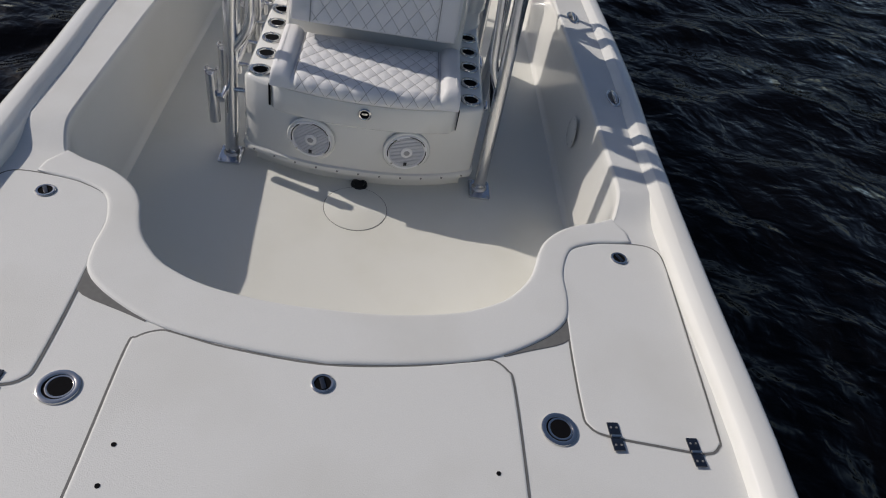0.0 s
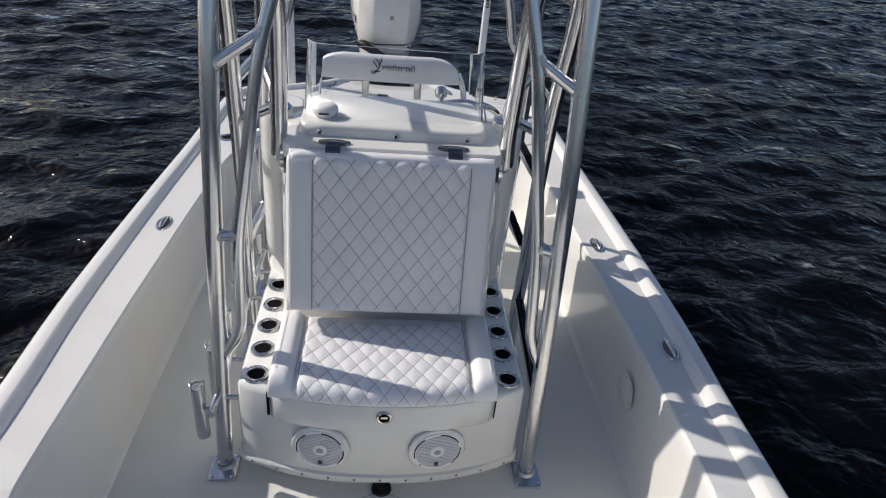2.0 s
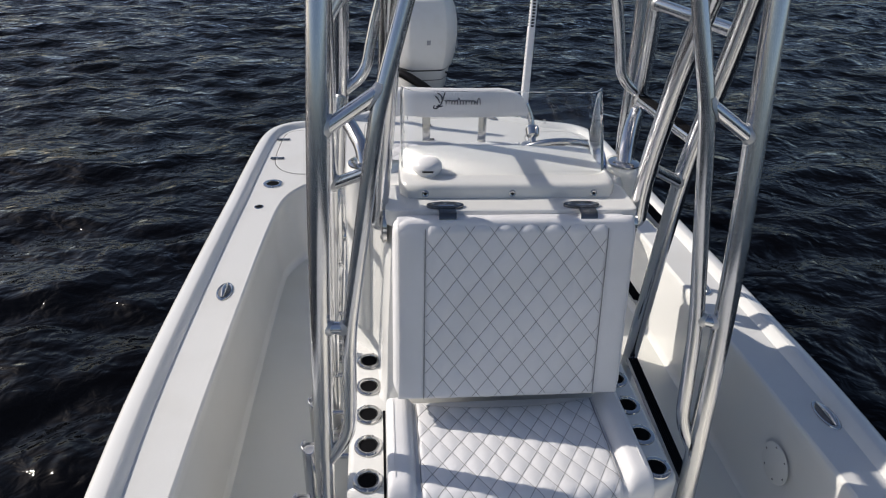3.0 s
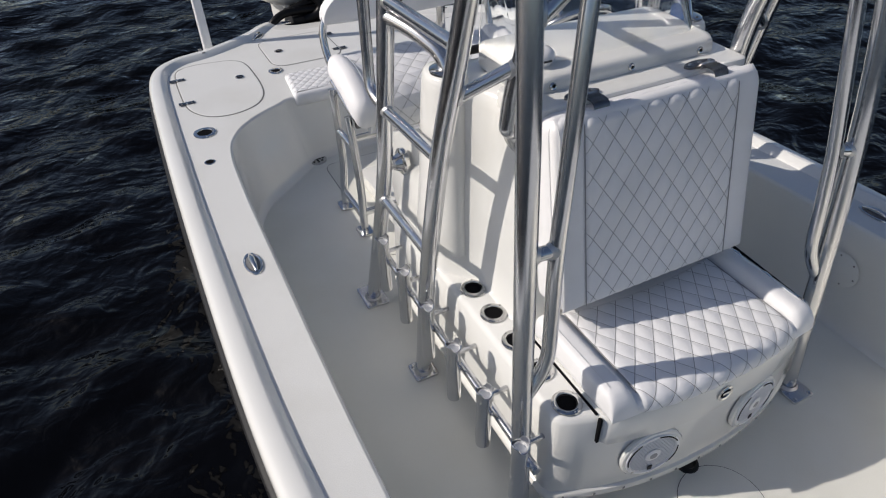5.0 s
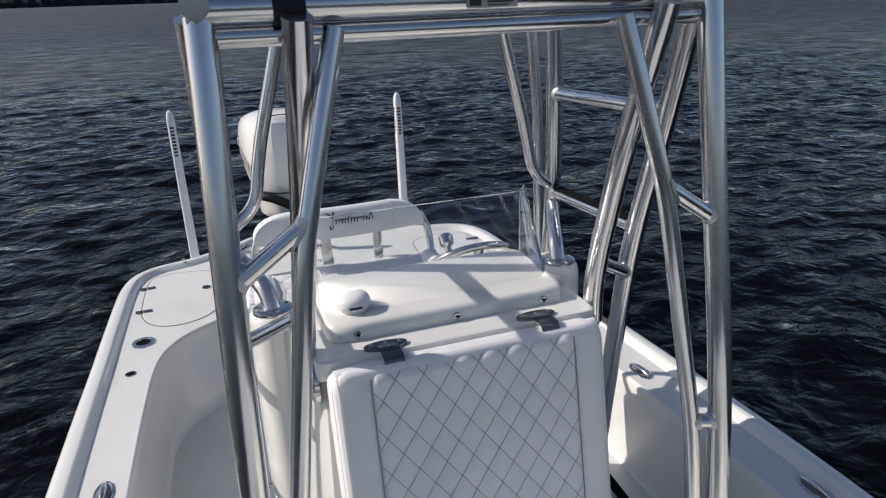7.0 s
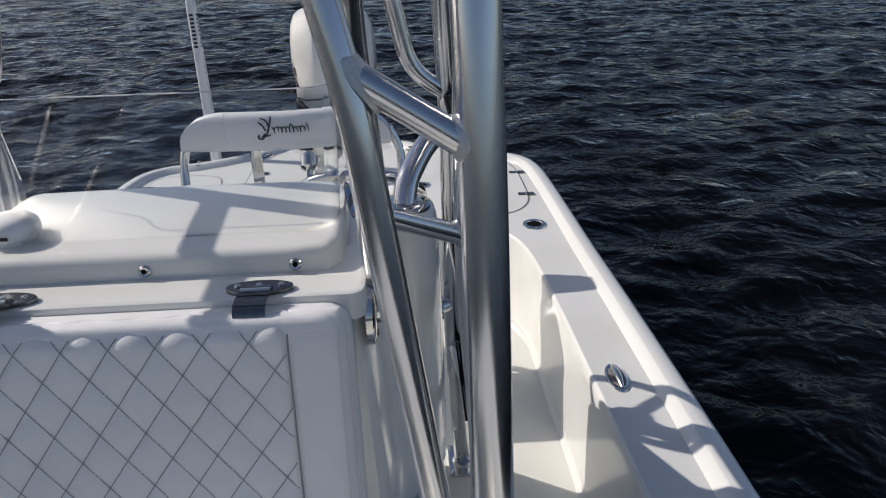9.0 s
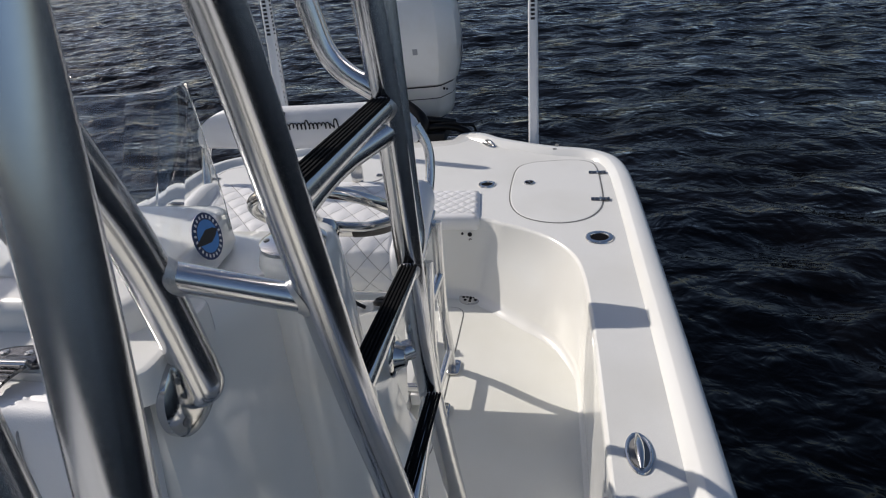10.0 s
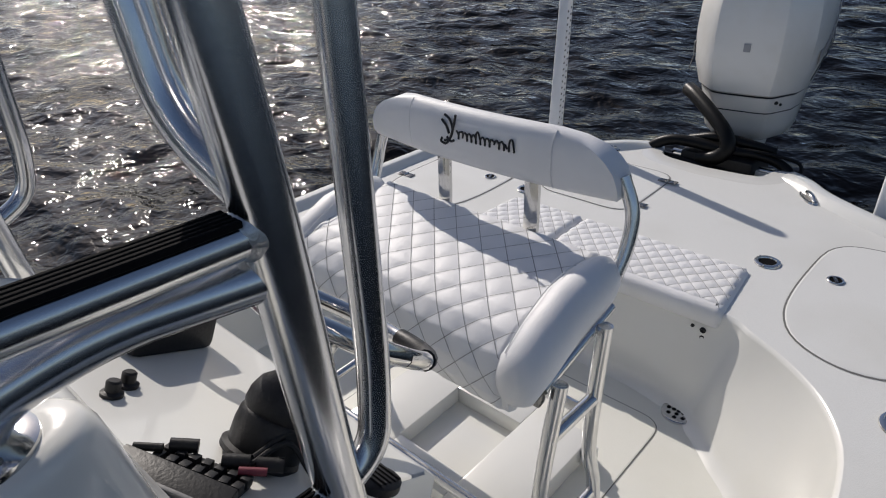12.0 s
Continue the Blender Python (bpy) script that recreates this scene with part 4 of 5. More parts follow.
for dx, dz, w, h in ((-0.036, 0.0, 0.024, 0.014), (0.016, 0.006, 0.056, 0.003), (0.016, 0.0, 0.056, 0.003), (0.012, -0.006, 0.044, 0.002)):
    part("print_bar", box((w, 0.001, h), Matrix.Translation((0.012 + dx, 0.3672, 1.961 + dz)) @ Euler((radians(4), 0, 0)).to_matrix().to_4x4(), 0.0002), INK, plate)
part("crossbar", tube([(-0.53, 1.06, 1.965), (0.53, 1.06, 1.965)], 0.0245, 20), ALU, tower)
for s in (1, -1):
    part("top_rail", tube([(s * 0.528, 0.36, 1.972), (s * 0.52, 0.8, 1.972), (s * 0.515, 1.24, 1.972)], 0.0245, 18), ALU, tower)
part("strap", lathe([(0.034, -0.028), (0.034, 0.028)], m=Matrix.Translation((-0.372, 0.398, 1.965)) @ Euler((0, radians(90), 0)).to_matrix().to_4x4(), seg=20, caps=False), BLACK, tower, "black webbing wrapped round the crossbar")


# ---- bow deck ----
def half_shape(pts, s):
    return [Vector((s * p[0], p[1])) for p in pts]


band_in = [(0, -1.268), (0.214, -1.247), (0.443, -1.200), (0.60, -1.118), (0.691, -1.035), (0.714, -0.94), (0.718, -0.82), (0.762, -0.70), (0.84, -0.650), (0.906, -0.632), (1.0, -0.618)]
b_in = catmull(band_in, 4)
b_out = [p for p in half_well if p.y < -0.505 and p.x <= 0.965]
full_in = [Vector((-p.x, p.y)) for p in b_in[::-1]] + b_in[1:]
full_out = [Vector((-p.x, p.y)) for p in b_out[::-1]] + b_out[1:]
band = full_in + [Vector((0.995, -0.575))] + full_out[::-1] + [Vector((-0.995, -0.575))]
bo = ccw(band)
rings = []
for d, h in ((0.0, -0.02), (-0.009, -0.006), (-0.011, 0.003), (-0.008, 0.0068), (-0.003, 0.0085), (0.004, 0.009)):
    rings.append([Vector((p.x, p.y, bow_z(q.y) + h)) for p, q in zip(inset2(bo, d), bo)])
bm = fill(loft(rings, False, False), rings[-1], lambda p: bow_z(p.y) + 0.009)
structure(part("trim_bow_coaming", bm, NONSKID, angle=45), "white nonskid coaming band curving round the bow deck's edge", "coaming")


def hatch(name, outline, zf, label, group, lift=0.004, gap=0.006):
    o = ccw(outline)
    c = sum(o, Vector((0, 0))) / len(o)
    ob = thing(name, (c.x, c.y, zf(c.y)), label, "hatch", group)
    part("panel", slab(o, lambda y: zf(y) + lift, 0.012, 0.004), NONSKID, ob)
    part("gasket", ring_strip(o, gap, lambda y: zf(y) + 0.0014), GASKET, ob, "dark gap round the hatch")
    return ob


side_hatch = [(0.724, -0.83), (0.735, -0.765), (0.775, -0.70), (0.84, -0.665), (0.906, -0.645), (1.03, -0.632), (1.09, -0.645), (1.112, -0.70), (1.108, -0.85), (1.10, -1.05), (1.085, -1.38), (1.075, -1.43), (1.03, -1.455),
              (0.90, -1.443), (0.76, -1.425), (0.715, -1.40), (0.704, -1.35), (0.707, -1.10)]
center_hatch = [(-0.515, -1.30), (-0.50, -1.25), (-0.45, -1.222), (-0.40, -1.228), (-0.27, -1.258), (-0.02, -1.284), (0.21, -1.264), (0.40, -1.226), (0.46, -1.215), (0.50, -1.245), (0.515, -1.30), (0.522, -1.62), (0.522, -2.15), (0.49, -2.19), (-0.49, -2.19), (-0.522, -2.15), (-0.512, -1.69)]
for s in (1, -1):
    hb = hatch("deck_hatch", catmull(half_shape(side_hatch, s), 3, True), bow_z, "white nonskid side hatch in the bow deck", "bow deck hatches")
    latch_at(pose(s * 0.945, -0.718, bow_z(-0.718) + 0.0042, -3, 0, 30), hb, 0.030)
    for x, y in ((0.781, -1.43), (1.0, -1.458)):
        hinge_at(pose(s * x, y, bow_z(y) + 0.0035, -3, 0, s * 4), hb)
    c = thing("cup_holder", (s * 0.628, -1.42, bow_z(-1.42)), "large stainless drink holder sunk in the bow deck", "cup holder", "bow cup holders")
    m = pose(s * 0.628, -1.42, bow_z(-1.42) + 0.001, -3, 0, 0)
    part("rim", lathe([(0.050, 0.0), (0.049, 0.004), (0.043, 0.006), (0.037, 0.004), (0.036, 0.001)], m=m, seg=36, caps=False), CHROME, c)
    # Black disc in place of the cup's shaded depth.
    part("cup", lathe([(0.0365, 0.0012), (0.02, 0.0008)], m=m, seg=30), DARK, c, "black disc painted as the cup's shaded inside")
    part("glint_ring", lathe([(0.034, 0.0014), (0.030, 0.0022), (0.0285, 0.0014)], m=m @ Matrix.Translation((0.003, 0.002, 0)), seg=30, caps=False), CHROME, c, "inner steel ring")
    for dy in (0, -0.10):
        tp = thing("threaded_plug", (s * 0.452, -1.56 + dy, bow_z(-1.56 + dy) + 0.004), "tiny dark threaded hole in the hatch", "deck plug", "plugs in the bow hatch")
        part("socket", lathe([(0.006, 0.0), (0.006, 0.0012), (0.002, 0.0012)], (s * 0.452, -1.56 + dy, bow_z(-1.56 + dy) + 0.004), 12), DARK, tp)
hb = hatch("deck_hatch", catmull(center_hatch, 5, True), bow_z, "large white nonskid center hatch in the bow deck", "bow deck hatches")
latch_at(pose(-0.004, -1.345, bow_z(-1.345) + 0.0042, -3, 0, 20), hb, 0.031)
for s in (1, -1):
    # finger notch between the coaming and the deck: a grey plate paints its shade
    line = [p for p in b_in if 0.46 < p.x < 0.72 and p.y < -0.98]
    n = len(line) - 1
    far = [p + Vector((0.57, -0.82)).normalized() * (0.016 + 0.042 * math.sin(math.pi * min(1.0, (i / n) ** 1.6))) for i, p in enumerate(line)]
    nt = thing("finger_notch", (s * 0.6, -1.12, bow_z(-1.12)), "flat grey plate painting the shade of a finger notch by the coaming", "notch", "finger notches")
    part("slot", slab(half_shape(line + far[::-1], s), lambda y: bow_z(y) + 0.0022, 0.003, 0.0008), GASKET, nt)

# ---- cockpit floor ----
dr = thing("floor_drain", (0.008, 0.025, 0), "black rubber floor scupper under the seat box", "drain")
part("rim", lathe([(0.038, 0), (0.036, 0.010), (0.026, 0.012), (0.020, 0.004)], (0.008, 0.022, 0), 26), BLACK, dr)
ph = thing("floor_hatch", (0.006, -0.14, 0), "flush round inspection plate in the cockpit floor", "hatch")
part("plate", lathe([(0.138, 0), (0.138, 0.0022), (0.134, 0.003), (0.001, 0.0032)], (0.006, -0.14, 0), 48), FLOOR, ph)
part("gap", lathe([(0.1405, 0.0012), (0.138, 0.0014)], (0.006, -0.14, 0), 48, caps=False), GASKET, ph)
o = rounded([(-0.445, 1.50), (0.445, 1.50), (0.445, 2.435), (-0.445, 2.435)], 0.07)
fh = thing("floor_hatch", (0, 2.0, 0), "large flush white hatch in the cockpit floor beneath the helm seat", "hatch")
part("panel", slab(o, 0.003, 0.003, 0.002), FLOOR, fh)
part("gasket", ring_strip(o, 0.003, 0.0014), GASKET, fh, "dark gap round the hatch")
for s in (1, -1):
    d = thing("deck_drain", (s * 0.462, 2.513, 0), "round stainless drain strainer in the aft floor corner", "drain", "aft drains")
    m = pose(s * 0.462, 2.513, 0.004)
    part("plate", lathe([(0.056, -0.004), (0.055, 0.002), (0.050, 0.004), (0.002, 0.0045)], m=m, seg=32), CHROME, d)
    for k in range(13):
        a, r = (k * math.pi / 4, 0.034) if k < 8 else ((k - 8) * math.pi / 2, 0.016 if k < 12 else 0.0)
        part("slot", lathe([(0.0075, 0.0044), (0.007, 0.0052), (0.002, 0.0053)], m=m @ Matrix.Translation((r * math.cos(a), r * math.sin(a), 0)), seg=10), DARK, d)

# ---- gunwale fittings ----
for x, y in ((1.066, 1.185), (-1.074, 1.222), (1.128, 0.336)):
    cleat_at(pose(x, y, rail_z(y) + 0.001, -2.4, 0, 0))
for s in (1, -1):
    rod_holder_at(pose(s * 1.030, 2.412, rail_z(2.412) + 0.001), r=0.037, name="cup_holder", label="round stainless drink holder flush in the side deck", group="stern cup holders")
d = thing("deck_fill", (-1.065, 2.104, rail_z(2.104)), "small dark flush fill fitting in the side deck", "deck fitting")
part("rim", lathe([(0.026, 0), (0.025, 0.003), (0.02, 0.004), (0.019, 0.001)], (-1.065, 2.104, rail_z(2.104)), 26, caps=False), CHROME, d)
part("mouth", lathe([(0.0215, 0.002), (0.01, 0.0016)], (-1.065, 2.104, rail_z(2.104)), 24), DARK, d)

# small round access cover on the starboard liner
ac = thing("access_cover", (0.985, 0.30, 0.27), "round flush cover with screws on the cockpit liner", "cover")
m = Matrix.Translation((0.9795, 0.30, 0.26)) @ Euler((0, radians(-90), 0)).to_matrix().to_4x4()
part("plate", lathe([(0.075, 0), (0.0745, 0.0008), (0.073, 0.0012), (0.002, 0.0014)], m=m, seg=36), GEL, ac)
for k in range(6):
    a = k * math.pi / 3 + 0.3
    part("screw", lathe([(0.004, 0.0), (0.004, 0.0022), (0.001, 0.0024)], m=m @ Matrix.Translation((0.062 * math.cos(a), 0.062 * math.sin(a), 0)), seg=8), GREY, ac)

# ---- stern deck ----
stern_hatch = [(0.632, 3.00), (0.634, 2.84), (0.652, 2.72), (0.70, 2.625), (0.78, 2.570), (0.875, 2.552), (0.97, 2.582), (1.035, 2.665), (1.062, 2.78), (1.062, 3.0), (1.052, 3.18), (1.020, 3.275), (0.93, 3.31), (0.80, 3.30), (0.70, 3.272), (0.645, 3.19)]
for s in (1, -1):
    hs_ = hatch("stern_hatch", catmull(half_shape(stern_hatch, s), 3, True), rail_z, "white nonskid livewell hatch in the stern deck", "stern deck hatches", 0.003, 0.005)
    latch_at(pose(s * 0.718, 3.0, rail_z(3.0) + 0.0034, 0, 0, 30), hs_, 0.027)
    for y in (2.79, 3.12):
        hinge_at(pose(s * 1.052, y, rail_z(y) + 0.0028, 0, 0, 90), hs_)
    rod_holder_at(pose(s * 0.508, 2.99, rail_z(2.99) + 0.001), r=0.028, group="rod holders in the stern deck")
    cleat_at(pose(s * 0.462, 3.60, rail_z(3.60) + 0.001, 0, 0, s * 35), "stern cleats")
    # notch fitting in the transom's rim
    tn = thing("transom_notch", (s * 0.845, 3.45, rail_z(3.45)), "small dark scupper notch through the transom rim", "scupper", "transom notches")
    part("slot", box((0.020, 0.080, 0.006), pose(s * 0.845, 3.453, rail_z(3.45) + 0.027, 0, 0, s * -10), 0.001), GASKET, tn)
mid_hatch = rounded([(-0.50, 3.04), (-0.058, 3.04), (-0.058, 3.50), (-0.50, 3.50)], 0.10)
hs_ = hatch("stern_hatch", mid_hatch, rail_z, "white center hatch in the stern deck with strap hinges", "stern deck hatches", 0.003, 0.004)
latch_at(pose(-0.41, 3.273, rail_z(3.273) + 0.0034, 0, 0, 30), hs_, 0.027)
for y in (3.135, 3.413):
    hinge_at(pose(-0.058, y, rail_z(y) + 0.0028, 0, 0, 90), hs_)

# stern bench cushions
for u0, u1 in ((-0.515, -0.156), (-0.150, 0.515)):
    st = thing("stern_cushion", ((u0 + u1) / 2, 2.80, 0.35), "white diamond-quilted vinyl cushion on the stern bench", "seat cushion", "stern bench cushions")

    def ring_c(d, z):
        return [Vector((p.x, p.y, z)) for p in inset2(ccw(rounded([(u0, 2.588), (u1, 2.588), (u1 - (0.03 if u1 > 0.1 else 0), 2.895), (u0 + (0.03 if u0 < -0.3 else 0), 2.895)], 0.03)), d)]

    part("pad", loft([ring_c(0.008, 0.315), ring_c(0.0, 0.323), ring_c(-0.004, 0.352), ring_c(0.0, 0.374), ring_c(0.012, 0.386), ring_c(0.03, 0.388)]), VINYL, st, angle=60)

    def skin_c(u, v, h):
        roll = max(0.0, 0.045 - v) / 0.045
        u -= 0.030 * v / 0.307 * (max(0.0, (u - u0) / (u1 - u0)) if u1 > 0.1 else -max(0.0, (u1 - u) / (u1 - u0)))
        return Vector((u, 2.589 + v - 0.002 * roll, 0.3895 + h - 0.052 * roll ** 2.0))

    bm, th = tufted(skin_c, u0 + 0.008, u1 - 0.008, 0.001, 0.297, 0.058, 0.062, 0.0045, drop=0.008, edge=0.02)
    part("quilted_panel", bm, VINYL, st, angle=80)
    part("stitching", th, THREAD, st, "grey stitching in diamonds")
trm = thing("bench_fittings", (0.45, 2.59, 0.3), "small dark plugs and switches on the bench front", "fitting")
for x, z, r in ((0.432, 0.300, 0.006), (0.466, 0.296, 0.010), (0.468, 0.268, 0.009)):
    part("plug", lathe([(r, 0), (r, 0.004), (r * 0.6, 0.006), (r * 0.4, 0.003)], m=Matrix.Translation((x, 2.592, z)) @ Euler((radians(90), 0, 0)).to_matrix().to_4x4(), seg=16), BLACK, trm)

# anchoring poles on the transom
for x, yb, yt in ((0.712, 3.615, 3.70), (-0.783, 3.585, 3.705)):
    pl = thing("anchor_pole", (x, yb, 0.0), "tall white shallow-water anchor pole on the transom", "anchor pole", "anchor poles")
    rr = []
    for z, w in ((-0.25, 0.030), (0.3, 0.029), (0.8, 0.027), (1.26, 0.024), (1.30, 0.022), (1.322, 0.015), (1.332, 0.005)):
        t = z / 1.33
        cx, cy = x + (0.012 if x > 0 else -0.005) * t, yb + (yt - yb) * t
        rr.append([Vector((cx + p.x, cy + p.y * 1.1, z)) for p in rounded([(-w, -w), (w, -w), (w, w), (-w, w)], w * 0.5, 3)])
    shaft = part("shaft", loft(rr), PLASTIC, pl, angle=50)
    for sx in (1, -1):
        for k in range(48):
            z = 0.30 + 0.030 * (k // 2) + 0.015 * (k % 2)
            t = z / 1.33
            p = Vector((x + (0.012 if x > 0 else -0.005) * t + sx * (0.0288 - 0.004 * t), yb + (yt - yb) * t - 0.014 + 0.024 * (k % 2), z))
            part("perforation", lathe([(0.0062, 0), (0.0055, 0.0009), (0.001, 0.001)], m=Matrix.Translation(p) @ Euler((0, radians(90 * sx), 0)).to_matrix().to_4x4(), seg=8), GREY, shaft)
    for face in (1, -1):
        for k in range(9):
            z = 1.05 + 0.022 * k
            t = z / 1.33
            w = 0.022 if k % 3 else 0.015
            part("print_bar", box((0.0015, 0.022, w * 0.62), pose(x + (0.012 if x > 0 else -0.005) * t + face * 0.0255, yb + (yt - yb) * t - 0.002, z), 0.0004), INK, shaft)
    for k in range(9):
        z = 1.05 + 0.022 * k
        t = z / 1.33
        part("print_bar", box((0.022, 0.0015, 0.013), pose(x + (0.012 if x > 0 else -0.005) * t, yb + (yt - yb) * t - 0.0282, z), 0.0004), INK, shaft)
    mt = part("bracket", box((0.10, 0.10, 0.34), pose(x, yb + 0.02, 0.05), 0.012), PLASTIC, pl)

# ---- outboard engine ----
YAW = radians(8.0)
engine = thing("outboard_engine", (0, 4.1, 0.3), "white outboard engine with black rigging hoses on the transom", "outboard engine")
EM = Matrix.Translation((-0.010, 3.962, 0)) @ Matrix.Rotation(YAW, 4, "Z")


def eng(x, y, z):
    return EM @ Vector((x, y, z))


def cowl_ring(z, yf, yb, w, lean=0.0):
    w *= 1.08
    f = w * 0.50
    half = [(0, yf), (f * 0.6, yf), (f, yf + 0.006), (f + 0.022, yf + 0.020), (w * 0.90, yf + 0.13), (w, yf + 0.24), (w, (yf + yb) / 2 + 0.08), (w * 0.92, yb - 0.14), (w * 0.7, yb - 0.04), (w * 0.4, yb), (0, yb)]
    return [eng(p.x, p.y, z + lean * (p.y - 0.3)) for p in sym(half)]


part("cowl", loft([cowl_ring(0.618, 0.05, 0.70, 0.222), cowl_ring(0.628, 0.035, 0.715, 0.232), cowl_ring(0.74, 0.008, 0.76, 0.257), cowl_ring(0.88, 0.0, 0.80, 0.266), cowl_ring(0.99, 0.012, 0.81, 0.262), cowl_ring(1.07, 0.03, 0.80, 0.250, -0.02),
                   cowl_ring(1.128, 0.055, 0.77, 0.228, -0.05), cowl_ring(1.162, 0.10, 0.72, 0.192, -0.07), cowl_ring(1.182, 0.17, 0.64, 0.14, -0.07), cowl_ring(1.188, 0.25, 0.56, 0.06, -0.07)]), ENGINE, engine, angle=24)
part("seam_band", loft([cowl_ring(0.606, 0.055, 0.695, 0.217), cowl_ring(0.620, 0.048, 0.702, 0.222)]), INK, engine, "dark joint line under the cowl")
part("lower_cowl", loft([cowl_ring(0.375, 0.15, 0.57, 0.17), cowl_ring(0.39, 0.12, 0.60, 0.190), cowl_ring(0.45, 0.095, 0.64, 0.200), cowl_ring(0.53, 0.075, 0.675, 0.210), cowl_ring(0.57, 0.06, 0.69, 0.214), cowl_ring(0.610, 0.05, 0.70, 0.220)]), ENGINE, engine, angle=45)
part("pinstripe", loft([cowl_ring(0.530, 0.0720, 0.678, 0.2115), cowl_ring(0.536, 0.070, 0.680, 0.2130)], False, False), INK, engine)
part("midsection", loft([cowl_ring(-0.6, 0.24, 0.46, 0.05), cowl_ring(0.1, 0.24, 0.48, 0.07), cowl_ring(0.42, 0.20, 0.52, 0.10)]), ENGINE, engine, angle=45)
part("intake_vent", loft([[eng(p.x, p.y, 1.180 + h) for p in rounded([(-0.10, 0.13 - k), (0.10, 0.13 - k), (0.09, 0.155 + k), (-0.09, 0.155 + k)], 0.01, 3)] for h, k in ((-0.02, 0.0), (0.006, 0.0))]), BLACK, engine, "dark air intake on the cowl's top")
part("emblem", box((0.030, 0.004, 0.036), EM @ pose(0.002, -0.0005, 0.845, 4, 0, 0), 0.001), GREY_INK, engine, "small grey badge on the cowl's front")
# plain bars where the maker's name stands on both flanks
for s in (1, -1):
    for k in range(7):
        y = 0.22 + 0.062 * k
        x = 0.2425 + 0.0055 * min(1, (y - 0.2) / 0.1) - 0.0
        part("name_bar", box((0.004, 0.040, 0.062), EM @ pose(s * (0.2900 if 0.24 < y < 0.52 else 0.2800), y, 0.86 + 0.045 * (k - 3) * 0.55, 8, 0, 0), 0.001), GREY_INK, engine)
    for k, (y0, z0, y1, z1) in enumerate(((0.12, 0.70, 0.66, 0.86), (0.30, 0.71, 0.70, 0.82))):
        pts = [eng(s * (0.266 + 0.020 * math.sin(math.pi * t) + 0.004), y0 + (y1 - y0) * t, z0 + (z1 - z0) * t + 0.02 * math.sin(math.pi * t)) for t in np.linspace(0, 1, 9)]
        part("stripe", tube(pts, 0.0022, 6), INK, engine)
for (x, z, r) in ((0.16, 0.600, 0.008), (0.178, 0.596, 0.006)):
    part("plug", lathe([(r, 0), (r, 0.01), (r * 0.5, 0.012)], m=EM @ Matrix.Translation((x, 0.05, z)) @ Euler((radians(90), 0, 0)).to_matrix().to_4x4(), seg=12), BLACK, engine)
# hoses and clamp bracket
part("rigging_tube", tube(catmull([(-0.262, 4.000, 0.612), (-0.20, 3.945, 0.602), (-0.08, 3.860, 0.555), (0.02, 3.795, 0.495), (0.045, 3.772, 0.435), (0.0, 3.772, 0.385), (-0.08, 3.785, 0.362)], 6), 0.034, 16), HOSE, engine, "thick black rubber hose end")
part("hose", tube(catmull([(-0.343, 3.765, 0.25), (-0.335, 3.772, 0.33), (-0.300, 3.780, 0.385), (-0.22, 3.790, 0.422), (-0.10, 3.800, 0.425), (0.03, 3.805, 0.415)], 6), 0.027, 14), HOSE, engine)
part("hose", tube(catmull([(0.03, 3.805, 0.415), (0.14, 3.830, 0.415), (0.24, 3.850, 0.395), (0.31, 3.830, 0.365), (0.33, 3.790, 0.330), (0.25, 3.750, 0.305)], 6), 0.023, 14), HOSE, engine)
part("hose", tube(catmull([(-0.28, 3.80, 0.33), (-0.12, 3.770, 0.335), (0.02, 3.755, 0.325), (0.16, 3.765, 0.320), (0.27, 3.80, 0.315)], 6), 0.021, 12), HOSE, engine)
part("hose", tube(catmull([(-0.16, 3.850, 0.42), (-0.02, 3.840, 0.46), (0.12, 3.870, 0.44), (0.21, 3.920, 0.41)], 6), 0.024, 12), HOSE, engine)
part("cable", tube(catmull([(0.10, 3.820, 0.43), (0.22, 3.830, 0.43), (0.34, 3.860, 0.40), (0.33, 3.820, 0.33), (0.20, 3.745, 0.318)], 5), 0.008, 8), HOSE, engine)
part("clamp_bracket", box((0.34, 0.26, 0.22), pose(0, 3.900, 0.28), 0.02), BLACK, engine, "black clamp bracket on the transom")
part("tilt_arm", box((0.10, 0.14, 0.10), EM @ pose(0, 0.13, 0.32), 0.015), BLACK, engine)
part("steering_bar", tube([(-0.24, 3.860, 0.335), (0.24, 3.860, 0.335)], 0.017, 12), CHROME, engine)
part("fitting", box((0.03, 0.03, 0.03), pose(-0.09, 3.800, 0.355), 0.006), CHROME, engine)
structure(part("trim_splash_well", box((0.46, 0.02, 0.16), pose(0, 3.835, 0.26), 0.006), GEL), "white splash well wall behind the engine", "splash well")

